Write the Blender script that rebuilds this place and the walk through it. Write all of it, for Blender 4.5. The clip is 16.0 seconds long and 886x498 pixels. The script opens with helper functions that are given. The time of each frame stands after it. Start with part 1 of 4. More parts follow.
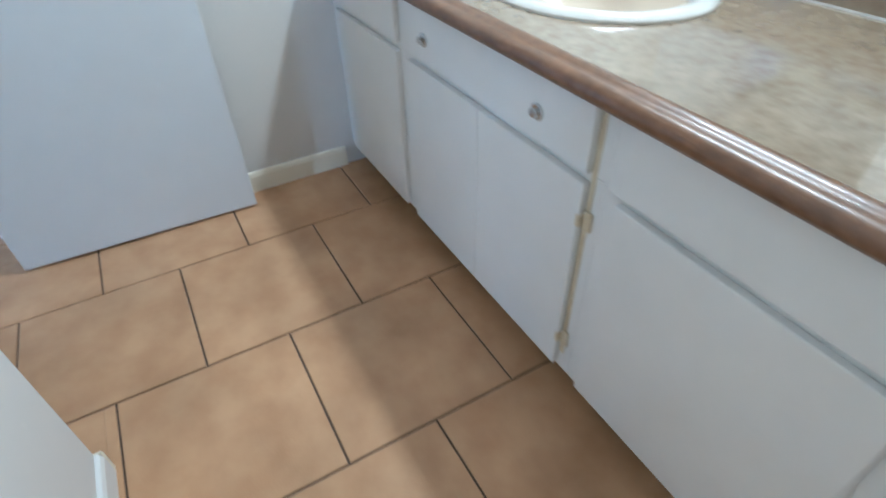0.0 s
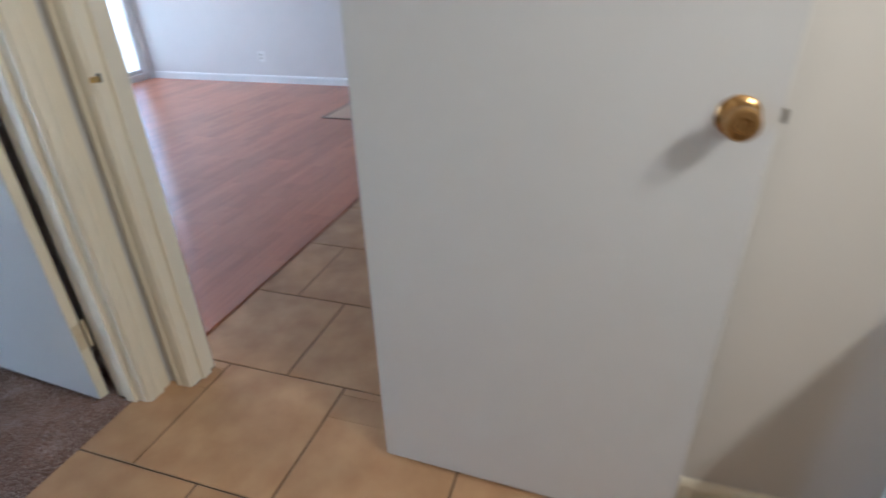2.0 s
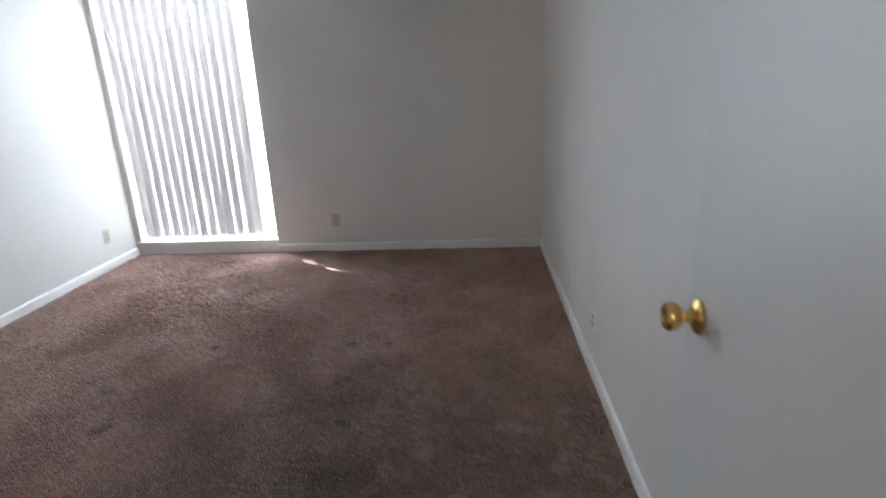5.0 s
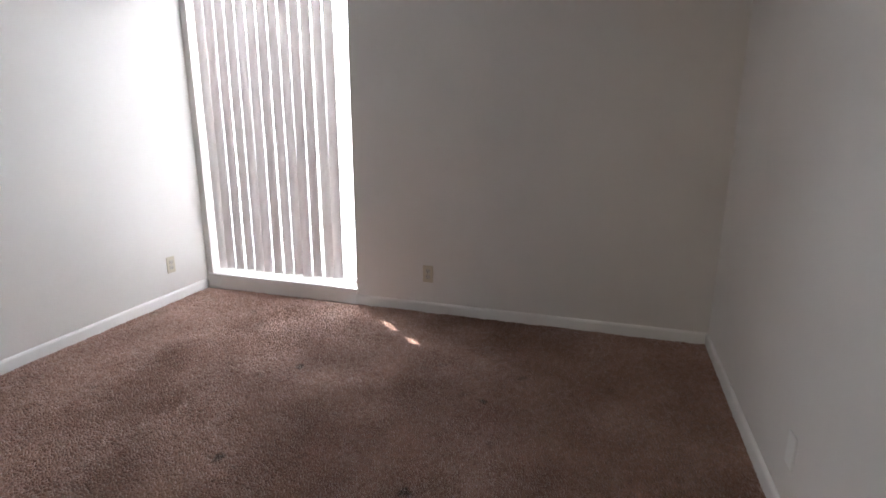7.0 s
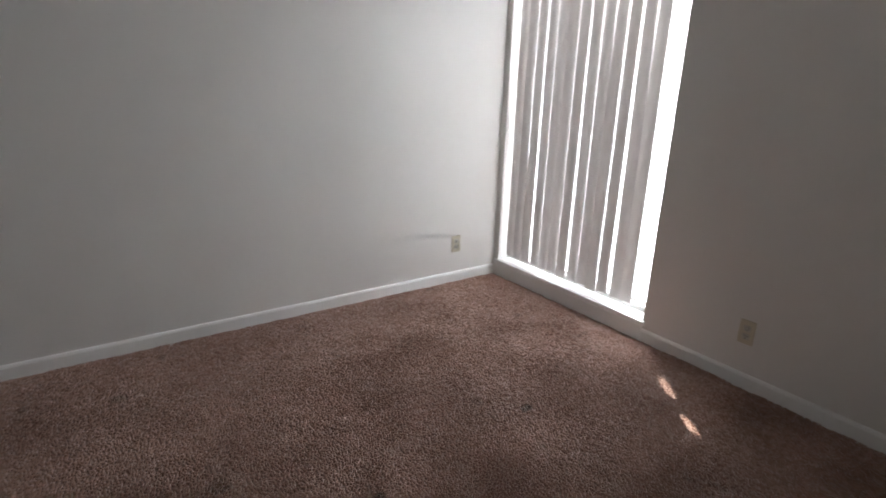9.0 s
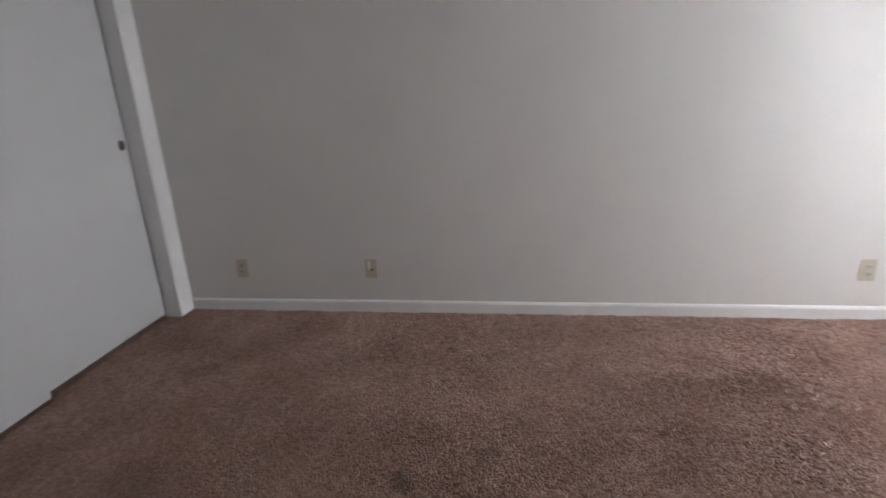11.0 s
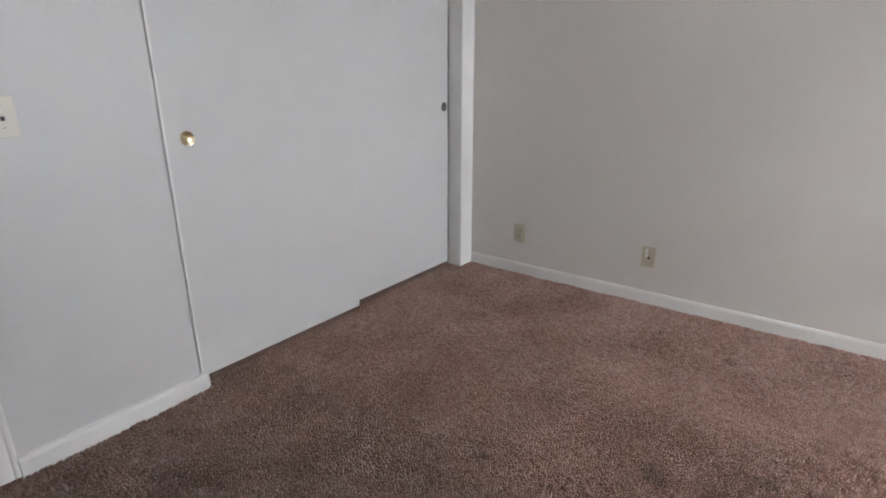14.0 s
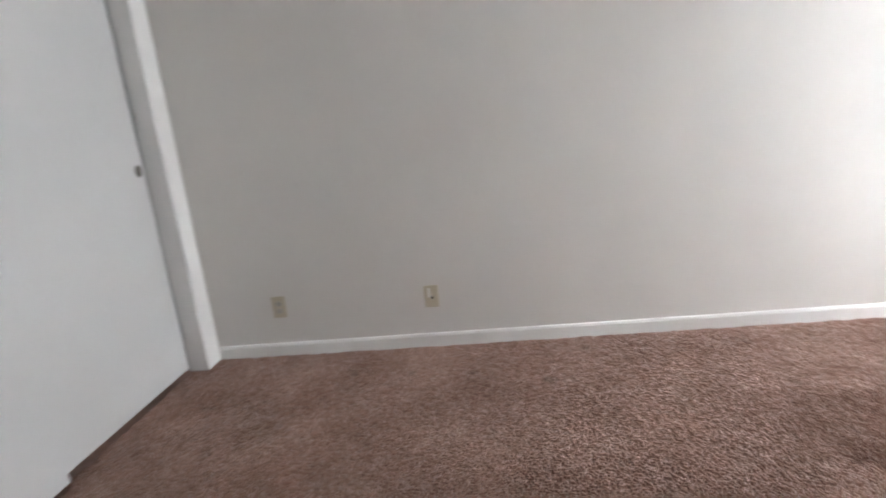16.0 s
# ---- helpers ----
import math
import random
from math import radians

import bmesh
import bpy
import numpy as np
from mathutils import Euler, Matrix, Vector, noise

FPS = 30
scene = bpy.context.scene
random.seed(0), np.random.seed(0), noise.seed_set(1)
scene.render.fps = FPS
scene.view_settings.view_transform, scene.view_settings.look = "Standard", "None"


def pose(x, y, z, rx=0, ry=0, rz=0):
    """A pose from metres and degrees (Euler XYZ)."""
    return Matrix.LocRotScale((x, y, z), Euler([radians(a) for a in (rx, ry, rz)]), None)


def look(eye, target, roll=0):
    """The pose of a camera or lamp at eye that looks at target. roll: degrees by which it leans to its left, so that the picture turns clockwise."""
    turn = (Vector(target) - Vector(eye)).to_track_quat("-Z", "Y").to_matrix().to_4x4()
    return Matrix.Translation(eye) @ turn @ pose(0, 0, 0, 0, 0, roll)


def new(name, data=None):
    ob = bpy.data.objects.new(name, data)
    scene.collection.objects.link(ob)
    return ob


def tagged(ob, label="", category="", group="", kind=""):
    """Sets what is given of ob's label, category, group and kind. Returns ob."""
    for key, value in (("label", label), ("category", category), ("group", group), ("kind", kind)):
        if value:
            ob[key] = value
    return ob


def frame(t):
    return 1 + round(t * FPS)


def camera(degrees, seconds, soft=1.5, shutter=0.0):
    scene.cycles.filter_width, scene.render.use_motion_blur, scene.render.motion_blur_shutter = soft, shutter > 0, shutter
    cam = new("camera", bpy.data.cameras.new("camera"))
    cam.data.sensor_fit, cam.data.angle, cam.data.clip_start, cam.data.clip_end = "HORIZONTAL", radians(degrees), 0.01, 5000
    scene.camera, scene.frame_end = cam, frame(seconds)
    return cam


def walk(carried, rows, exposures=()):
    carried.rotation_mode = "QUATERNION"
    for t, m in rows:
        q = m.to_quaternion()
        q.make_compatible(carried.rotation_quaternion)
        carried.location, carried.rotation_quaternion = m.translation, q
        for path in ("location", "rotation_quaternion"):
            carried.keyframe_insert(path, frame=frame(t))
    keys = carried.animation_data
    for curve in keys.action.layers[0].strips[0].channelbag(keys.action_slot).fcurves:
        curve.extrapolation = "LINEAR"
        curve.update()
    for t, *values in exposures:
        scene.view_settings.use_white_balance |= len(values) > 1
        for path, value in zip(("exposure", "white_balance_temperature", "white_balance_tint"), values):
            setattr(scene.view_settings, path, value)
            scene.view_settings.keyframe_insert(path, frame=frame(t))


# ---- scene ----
DEG = 79.4
cam = camera(DEG, 16.0, soft=1.6, shutter=0.4)
PATH = [
    (0, (-1.888, -1.542, 1.172), (-0.556, -2.270, -0.130), -1.70),
    (0.5, (-1.707, -1.536, 1.207), (-0.204, -2.084, 0.007), -1.62),
    (1, (-1.533, -1.525, 1.233), (0.118, -1.831, 0.146), -2.13),
    (1.5, (-1.281, -1.523, 1.240), (0.462, -1.431, 0.264), -2.99),
    (2, (-1.059, -1.473, 1.266), (0.611, -0.926, 0.311), -1.58),
    (2.5, (-0.829, -1.332, 1.269), (0.599, -0.228, 0.408), -0.08),
    (3, (-0.704, -1.178, 1.282), (0.270, 0.357, 0.448), -2.39),
    (3.5, (-0.593, -0.999, 1.310), (-0.073, 0.765, 0.524), -0.65),
    (4, (-0.556, -0.775, 1.317), (-0.296, 1.060, 0.564), -1.16),
    (4.5, (-0.550, -0.506, 1.343), (-0.422, 1.379, 0.686), -1.18),
    (5, (-0.527, -0.222, 1.343), (-0.658, 1.680, 0.741), -2.42),
    (5.2, (-0.531, -0.116, 1.360), (-0.766, 1.790, 0.802), -2.61),
    (7.5, (-0.671, 1.092, 1.270), (-1.340, 2.913, 0.784), 1.19),
    (8, (-0.721, 1.299, 1.308), (-1.609, 3.019, 0.806), 1.40),
    (8.5, (-0.727, 1.502, 1.294), (-2.024, 2.929, 0.764), 0.30),
    (9, (-0.699, 1.659, 1.303), (-2.263, 2.754, 0.707), 1.67),
    (9.5, (-0.730, 1.789, 1.279), (-2.445, 2.615, 0.665), 2.08),
    (10, (-0.717, 1.849, 1.368), (-2.572, 2.224, 0.723), -0.87),
    (10.2, (-0.715, 1.883, 1.357), (-2.589, 2.130, 0.704), -1.44),
    (12.3, (-0.668, 2.115, 1.203), (-2.259, 1.029, 0.664), -1.23),
    (12.5, (-0.655, 2.088, 1.210), (-2.191, 0.934, 0.656), -0.62),
    (13, (-0.626, 2.037, 1.205), (-2.076, 0.779, 0.641), -0.05),
    (13.5, (-0.613, 1.985, 1.207), (-2.015, 0.686, 0.618), 0.24),
    (14, (-0.629, 1.909, 1.203), (-2.148, 0.765, 0.583), -0.15),
    (14.5, (-0.662, 1.812, 1.198), (-2.245, 0.732, 0.625), -0.40),
    (15, (-0.755, 1.626, 1.203), (-2.448, 0.703, 0.673), -1.50),
    (15.5, (-0.864, 1.508, 1.209), (-2.680, 0.868, 0.667), -3.47),
    (16, (-0.968, 1.472, 1.113), (-2.903, 1.289, 0.641), -5.89),
]
EXPOSURES = [
    (0.0, 3.34, 3870, -3), (0.5, 3.25, 3990, 4), (1.5, 2.99, 4520, 3), (2.0, 2.82, 4650, 4), (2.5, 2.81, 5100, 9), (3.0, 2.98, 5200, 9),
    (3.5, 3.0, 4940, 3), (4.0, 3.01, 4760, 2), (4.5, 3.02, 5110, 5), (5.0, 2.39, 5650, 7), (5.2, 2.34, 5600, 10), (7.5, 2.0, 6250, 13),
    (8.5, 1.66, 6250, 12), (9.5, 1.45, 6250, 10), (10.0, 1.35, 6260, 11), (10.2, 1.28, 6260, 12), (12.3, 3.08, 6250, 15), (13.0, 2.72, 6250, 14),
    (13.5, 2.66, 6250, 12), (14.0, 2.6, 6250, 12), (14.5, 2.61, 6300, 14), (15.0, 2.69, 6350, 14), (15.5, 2.66, 6350, 13), (16.0, 2.74, 6300, 11)]
walk(cam, [(t, look(e, g, r)) for t, e, g, r in PATH], EXPOSURES)

# ---- world, sun and lamps ----
SUN_AZ = (-0.78, 0.62)
SUN_EL = radians(45)
world = bpy.data.worlds.new("sky")
world.use_nodes = True
scene.world = world
wn = world.node_tree.nodes
sky = wn.new("ShaderNodeTexSky")
sky.sky_type = "NISHITA"
sky.sun_disc = False
sky.sun_elevation = SUN_EL
sky.sun_rotation = math.atan2(SUN_AZ[0], SUN_AZ[1])
world.node_tree.links.new(sky.outputs[0], wn["Background"].inputs[0])
wn["Background"].inputs[1].default_value = 0.05


def lamp(name, kind, m, energy, colour, size=None, size_y=None, angle=None):
    data = bpy.data.lights.new(name, kind)
    data.energy, data.color = energy, colour
    if kind == "AREA":
        data.shape, data.size, data.size_y = "RECTANGLE", size, size_y
    if angle is not None:
        data.angle = radians(angle)
    ob = new(name, data)
    ob.matrix_world = m
    return ob


sun_from = Vector((SUN_AZ[0] * math.cos(SUN_EL), SUN_AZ[1] * math.cos(SUN_EL), math.sin(SUN_EL)))
lamp("sun", "SUN", look(sun_from * 20, (0, 0, 0)), 5.0, (1.0, 0.93, 0.82), angle=0.5)
# sky light in the bedroom window, in the living room's glass door, and the light over the vanity mirror
lamp("bedroom_window_light", "AREA", look((-2.84, 4.30, 1.12), (-2.84, 0, 1.0)), 24.13, (0.94, 0.975, 1.0), 1.25, 2.05)
lamp("window_edge_light", "AREA", look((-2.318, 4.108, 1.08), (-2.318, 0, 1.08)), 2.76, (0.94, 0.975, 1.0), 0.095, 1.9)
lamp("bedroom_sky_light", "AREA", look((-2.84, 4.66, 2.05), (-2.84, 3.75, 0.3)), 35.49, (0.94, 0.975, 1.0), 1.5, 0.6)
lamp("living_window_light", "AREA", look((2.66, 4.56, 1.1), (2.4, 0, 0.5)), 10.50, (0.95, 0.97, 1.0), 3.7, 2.05)
lamp("vanity_light", "AREA", look((-1.0, -2.68, 2.12), (-1.0, -1.3, 1.35)), 4.00, (1.0, 0.77, 0.52), 0.7, 0.12)


# ---- materials ----
def material(name, colour, rough=0.5, metal=0.0, grain=None, amount=0.1, scale=40.0, bump=0.0, bump_scale=120.0,
             spread=0.0, coat=0.0, big=2.0, big_amount=0.05):
    """A principled surface with mottling at two scales, fine relief and a shade that varies from object to object."""
    m = bpy.data.materials.new(name)
    m.use_nodes = True
    n, l = m.node_tree.nodes, m.node_tree.links
    b = n["Principled BSDF"]
    b.inputs["Roughness"].default_value = rough
    b.inputs["Metallic"].default_value = metal
    b.inputs["Coat Weight"].default_value = coat
    geo = n.new("ShaderNodeNewGeometry")
    fine = n.new("ShaderNodeTexNoise")
    fine.inputs["Scale"].default_value, fine.inputs["Detail"].default_value = scale, 5
    l.new(geo.outputs["Position"], fine.inputs["Vector"])
    wide = n.new("ShaderNodeTexNoise")
    wide.inputs["Scale"].default_value, wide.inputs["Detail"].default_value = big, 3
    l.new(geo.outputs["Position"], wide.inputs["Vector"])
    mix = n.new("ShaderNodeMixRGB")
    mix.inputs[1].default_value = (*colour, 1)
    mix.inputs[2].default_value = (*(grain or [c * 0.75 for c in colour]), 1)
    ramp = n.new("ShaderNodeMapRange")
    ramp.inputs["From Min"].default_value, ramp.inputs["From Max"].default_value = 0.35, 0.7
    ramp.inputs["To Max"].default_value = amount
    l.new(fine.outputs["Fac"], ramp.inputs["Value"])
    l.new(ramp.outputs[0], mix.inputs[0])
    hsv = n.new("ShaderNodeHueSaturation")
    val = n.new("ShaderNodeMapRange")
    val.inputs["From Min"].default_value, val.inputs["From Max"].default_value = 0.3, 0.7
    val.inputs["To Min"].default_value, val.inputs["To Max"].default_value = 1 - big_amount, 1 + big_amount
    l.new(wide.outputs["Fac"], val.inputs["Value"])
    last = val.outputs[0]
    if spread:
        info = n.new("ShaderNodeObjectInfo")
        rnd = n.new("ShaderNodeMapRange")
        rnd.inputs["To Min"].default_value, rnd.inputs["To Max"].default_value = 1 - spread, 1 + spread
        l.new(info.outputs["Random"], rnd.inputs["Value"])
        mul = n.new("ShaderNodeMath")
        mul.operation = "MULTIPLY"
        l.new(last, mul.inputs[0])
        l.new(rnd.outputs[0], mul.inputs[1])
        last = mul.outputs[0]
    l.new(last, hsv.inputs["Value"])
    l.new(mix.outputs[0], hsv.inputs["Color"])
    l.new(hsv.outputs[0], b.inputs["Base Color"])
    if bump:
        rel = n.new("ShaderNodeTexNoise")
        rel.inputs["Scale"].default_value, rel.inputs["Detail"].default_value = bump_scale, 4
        l.new(geo.outputs["Position"], rel.inputs["Vector"])
        bp = n.new("ShaderNodeBump")
        bp.inputs["Strength"].default_value, bp.inputs["Distance"].default_value = bump, 0.004
        l.new(rel.outputs["Fac"], bp.inputs["Height"])
        l.new(bp.outputs[0], b.inputs["Normal"])
    return m


WALL = material("wall_paint", (0.705, 0.68, 0.645), 0.55, scale=6, amount=0.06, bump=0.12, bump_scale=70, big_amount=0.02)
# warm lamp light on the hall wall is put into this colour
HALL = material("warm_lit_wall_paint", (0.76, 0.68, 0.50), 0.5, scale=6, amount=0.06, bump=0.12, bump_scale=70, big_amount=0.02)
CEIL = material("ceiling_paint", (0.70, 0.69, 0.67), 0.8, scale=8, amount=0.05, bump=0.5, bump_scale=50)
TRIM = material("trim_paint", (0.80, 0.79, 0.77), 0.35, scale=12, amount=0.08, bump=0.08, bump_scale=40)
CREAM = material("cream_trim_paint", (0.86, 0.80, 0.65), 0.5, scale=14, amount=0.1, bump=0.1, bump_scale=40)
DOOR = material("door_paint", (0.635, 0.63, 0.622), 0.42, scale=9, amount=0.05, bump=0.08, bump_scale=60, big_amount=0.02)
CAB = material("cabinet_paint", (0.82, 0.812, 0.795), 0.38, scale=10, amount=0.08, bump=0.1, bump_scale=60)
AGED = material("yellowed_paint", (0.72, 0.65, 0.48), 0.45, grain=(0.5, 0.38, 0.22), scale=40, amount=0.5)
DARK = material("dark_gap", (0.03, 0.022, 0.015), 0.8)
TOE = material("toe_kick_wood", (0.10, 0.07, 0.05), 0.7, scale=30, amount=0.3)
LAMINATE = material("beige_laminate", (0.36, 0.29, 0.195), 0.14, grain=(0.23, 0.16, 0.095), scale=45, amount=0.7, coat=1.0, big=14, big_amount=0.07)
EDGE = material("brown_laminate_edge", (0.195, 0.104, 0.049), 0.36, grain=(0.10, 0.05, 0.023), scale=70, amount=0.6, coat=0.2, big=20, big_amount=0.15)
BOWL = material("cream_ceramic", (0.68, 0.58, 0.44), 0.16, coat=0.4, big_amount=0.02, amount=0.04)
CERAMIC = material("white_ceramic", (0.82, 0.79, 0.73), 0.08, coat=0.6, big_amount=0.01, amount=0.02)
CHROME = material("chrome", (0.6, 0.61, 0.62), 0.16, 1.0, amount=0.05)
PALE_BRASS = material("pale_brass", (0.86, 0.74, 0.48), 0.22, 1.0, amount=0.1)
BRASS = material("polished_brass", (0.78, 0.55, 0.20), 0.18, 1.0, grain=(0.5, 0.32, 0.1), scale=90, amount=0.3)
STEEL = material("dull_steel", (0.45, 0.45, 0.44), 0.35, 1.0, amount=0.2)
TARNISH = material("tarnished_metal", (0.16, 0.145, 0.12), 0.4, 0.8, amount=0.2)
SOCKET = material("grey_socket_face", (0.50, 0.47, 0.41), 0.4)
PLATE = material("ivory_plastic", (0.55, 0.49, 0.37), 0.35, amount=0.06)
LIGHT_IVORY = material("light_ivory_plastic", (0.72, 0.69, 0.60), 0.32, amount=0.06)
BARE = material("bare_wood", (0.30, 0.13, 0.045), 0.6, scale=60, amount=0.4)
ANTIQUE = material("aged_brass", (0.50, 0.31, 0.12), 0.2, 1.0, grain=(0.3, 0.17, 0.06), scale=60, amount=0.4)
WPLATE = material("white_plastic", (0.78, 0.77, 0.74), 0.35, amount=0.06)
BLACK = material("black_slot", (0.02, 0.02, 0.02), 0.6)
RED = material("red_button", (0.5, 0.03, 0.03), 0.4)
TILE = material("beige_floor_tile", (0.55, 0.345, 0.18), 0.33, grain=(0.42, 0.24, 0.115), scale=9, amount=0.75, bump=0.12, bump_scale=160, spread=0.05, big=3.5, big_amount=0.12)
TILE.node_tree.nodes["Principled BSDF"].inputs["Specular IOR Level"].default_value = 0.3
GROUT = material("grey_brown_grout", (0.13, 0.09, 0.06), 0.9, scale=80, amount=0.4)
RUG = material("entry_vinyl", (0.52, 0.36, 0.24), 0.55, scale=30, amount=0.3)
ROUGHWOOD = material("fence_wood", (0.22, 0.10, 0.06), 0.8, scale=20, amount=0.4, spread=0.15)
STUCCO = material("stucco", (0.55, 0.48, 0.42), 0.9, scale=30, amount=0.3, bump=0.4)
GROUND = material("ground_concrete", (0.35, 0.33, 0.30), 0.9, scale=15, amount=0.3)


def wood_material():
    """Reddish laminate with three narrow strips a board and fine grain along x."""
    m = bpy.data.materials.new("red_laminate_wood")
    m.use_nodes = True
    n, l = m.node_tree.nodes, m.node_tree.links
    b = n["Principled BSDF"]
    b.inputs["Roughness"].default_value = 0.42
    b.inputs["Specular IOR Level"].default_value = 0.3
    b.inputs["Coat Weight"].default_value = 0.55
    b.inputs["Coat Roughness"].default_value = 0.19
    geo = n.new("ShaderNodeNewGeometry")
    brick = n.new("ShaderNodeTexBrick")
    brick.inputs["Scale"].default_value = 1.0
    brick.inputs["Brick Width"].default_value, brick.inputs["Row Height"].default_value = 0.42, 0.0633
    brick.inputs["Mortar Size"].default_value = 0.0006
    brick.inputs["Color1"].default_value = (0.47, 0.178, 0.085, 1)
    brick.inputs["Color2"].default_value = (0.385, 0.135, 0.062, 1)
    brick.inputs["Mortar"].default_value = (0.33, 0.108, 0.053, 1)
    brick.inputs["Bias"].default_value = -0.2
    brick.offset = 0.37
    l.new(geo.outputs["Position"], brick.inputs["Vector"])
    mapping = n.new("ShaderNodeMapping")
    mapping.inputs["Scale"].default_value = (3, 60, 1)
    l.new(geo.outputs["Position"], mapping.inputs["Vector"])
    grain = n.new("ShaderNodeTexNoise")
    grain.inputs["Scale"].default_value, grain.inputs["Detail"].default_value = 1.5, 2
    l.new(mapping.outputs[0], grain.inputs["Vector"])
    info = n.new("ShaderNodeObjectInfo")
    r = n.new("ShaderNodeMapRange")
    r.inputs["To Min"].default_value, r.inputs["To Max"].default_value = 0.9, 1.1
    l.new(info.outputs["Random"], r.inputs["Value"])
    g = n.new("ShaderNodeMapRange")
    g.inputs["From Min"].default_value, g.inputs["From Max"].default_value = 0.3, 0.7
    g.inputs["To Min"].default_value, g.inputs["To Max"].default_value = 0.9, 1.1
    l.new(grain.outputs["Fac"], g.inputs["Value"])
    mul = n.new("ShaderNodeMath")
    mul.operation = "MULTIPLY"
    l.new(r.outputs[0], mul.inputs[0])
    l.new(g.outputs[0], mul.inputs[1])
    hsv = n.new("ShaderNodeHueSaturation")
    l.new(brick.outputs["Color"], hsv.inputs["Color"])
    l.new(mul.outputs[0], hsv.inputs["Value"])
    l.new(hsv.outputs[0], b.inputs["Base Color"])
    return m


WOOD = wood_material()


def carpet_material(name, fibre):
    """Brown carpet: tuft-to-tuft variation, worn lighter lanes and dark spills."""
    m = bpy.data.materials.new(name)
    m.use_nodes = True
    n, l = m.node_tree.nodes, m.node_tree.links
    b = n["Principled BSDF"]
    b.inputs["Roughness"].default_value = 0.7
    b.inputs["Specular IOR Level"].default_value = 0.4
    b.inputs["Sheen Weight"].default_value = 0.6
    b.inputs["Sheen Tint"].default_value = (1.0, 0.87, 0.79, 1)
    geo = n.new("ShaderNodeNewGeometry")
    wide = n.new("ShaderNodeTexNoise")
    wide.inputs["Scale"].default_value, wide.inputs["Detail"].default_value = 3.2, 5
    l.new(geo.outputs["Position"], wide.inputs["Vector"])
    ramp = n.new("ShaderNodeValToRGB")
    ramp.color_ramp.elements[0].position, ramp.color_ramp.elements[0].color = 0.31, (0.245, 0.128, 0.092, 1)
    ramp.color_ramp.elements[1].position, ramp.color_ramp.elements[1].color = 0.69, (0.385, 0.228, 0.172, 1)
    l.new(wide.outputs["Fac"], ramp.inputs["Fac"])
    tuft = n.new("ShaderNodeTexNoise")
    tuft.inputs["Scale"].default_value, tuft.inputs["Detail"].default_value = 36, 3
    l.new(geo.outputs["Position"], tuft.inputs["Vector"])
    r = n.new("ShaderNodeMapRange")
    r.inputs["From Min"].default_value, r.inputs["From Max"].default_value = 0.3, 0.7
    r.inputs["To Min"].default_value, r.inputs["To Max"].default_value = 0.83, 1.17
    if fibre:
        rnd = n.new("ShaderNodeMapRange")
        rnd.inputs["To Min"].default_value, rnd.inputs["To Max"].default_value = 0.88, 1.12
        l.new(geo.outputs["Random Per Island"], rnd.inputs["Value"])
        mul = n.new("ShaderNodeMath")
        mul.operation = "MULTIPLY"
        l.new(rnd.outputs[0], mul.inputs[0])
        l.new(r.outputs[0], mul.inputs[1])
        value = mul.outputs[0]
    else:
        value = r.outputs[0]
    l.new(tuft.outputs["Fac"], r.inputs["Value"])
    hsv = n.new("ShaderNodeHueSaturation")
    l.new(ramp.outputs[0], hsv.inputs["Color"])
    l.new(value, hsv.inputs["Value"])
    # scuffed, paler clumps
    scuff = n.new("ShaderNodeTexNoise")
    scuff.inputs["Scale"].default_value, scuff.inputs["Detail"].default_value, scuff.inputs["Roughness"].default_value = 9, 6, 0.65
    l.new(geo.outputs["Position"], scuff.inputs["Vector"])
    sr = n.new("ShaderNodeMapRange")
    sr.inputs["From Min"].default_value, sr.inputs["From Max"].default_value, sr.inputs["To Max"].default_value = 0.56, 0.66, 0.4
    l.new(scuff.outputs["Fac"], sr.inputs["Value"])
    worn = n.new("ShaderNodeMixRGB")
    worn.inputs[2].default_value = (0.44, 0.31, 0.255, 1)
    l.new(sr.outputs[0], worn.inputs[0])
    l.new(hsv.outputs[0], worn.inputs[1])
    # dark spills
    vor = n.new("ShaderNodeTexNoise")
    vor.inputs["Scale"].default_value, vor.inputs["Detail"].default_value = 5.5, 2
    off = n.new("ShaderNodeMapping")
    off.inputs["Location"].default_value = (3.1, 7.7, 0)
    l.new(geo.outputs["Position"], off.inputs["Vector"])
    l.new(off.outputs[0], vor.inputs["Vector"])
    st = n.new("ShaderNodeMapRange")
    st.inputs["From Min"].default_value, st.inputs["From Max"].default_value = 0.66, 0.76
    st.inputs["To Max"].default_value = 0.55
    l.new(vor.outputs["Fac"], st.inputs["Value"])
    mix = n.new("ShaderNodeMixRGB")
    mix.inputs[2].default_value = (0.045, 0.028, 0.022, 1)
    l.new(st.outputs[0], mix.inputs[0])
    l.new(worn.outputs[0], mix.inputs[1])
    # shade put into the colour from the doorway inwards, with a ragged border
    near = n.new("ShaderNodeVectorMath")
    near.operation = "DISTANCE"
    near.inputs[1].default_value = (-0.62, 0.9, 0.0)
    l.new(geo.outputs["Position"], near.inputs[0])
    ragged = n.new("ShaderNodeMath")
    ragged.operation = "MULTIPLY_ADD"
    ragged.inputs[1].default_value = 1.3
    l.new(wide.outputs["Fac"], ragged.inputs[0])
    l.new(near.outputs["Value"], ragged.inputs[2])
    shade_wear = n.new("ShaderNodeMapRange")
    shade_wear.inputs["From Min"].default_value, shade_wear.inputs["From Max"].default_value = 1.15, 2.2
    shade_wear.inputs["To Min"].default_value, shade_wear.inputs["To Max"].default_value = 0.66, 0.0
    l.new(ragged.outputs[0], shade_wear.inputs["Value"])
    shaded = n.new("ShaderNodeMixRGB")
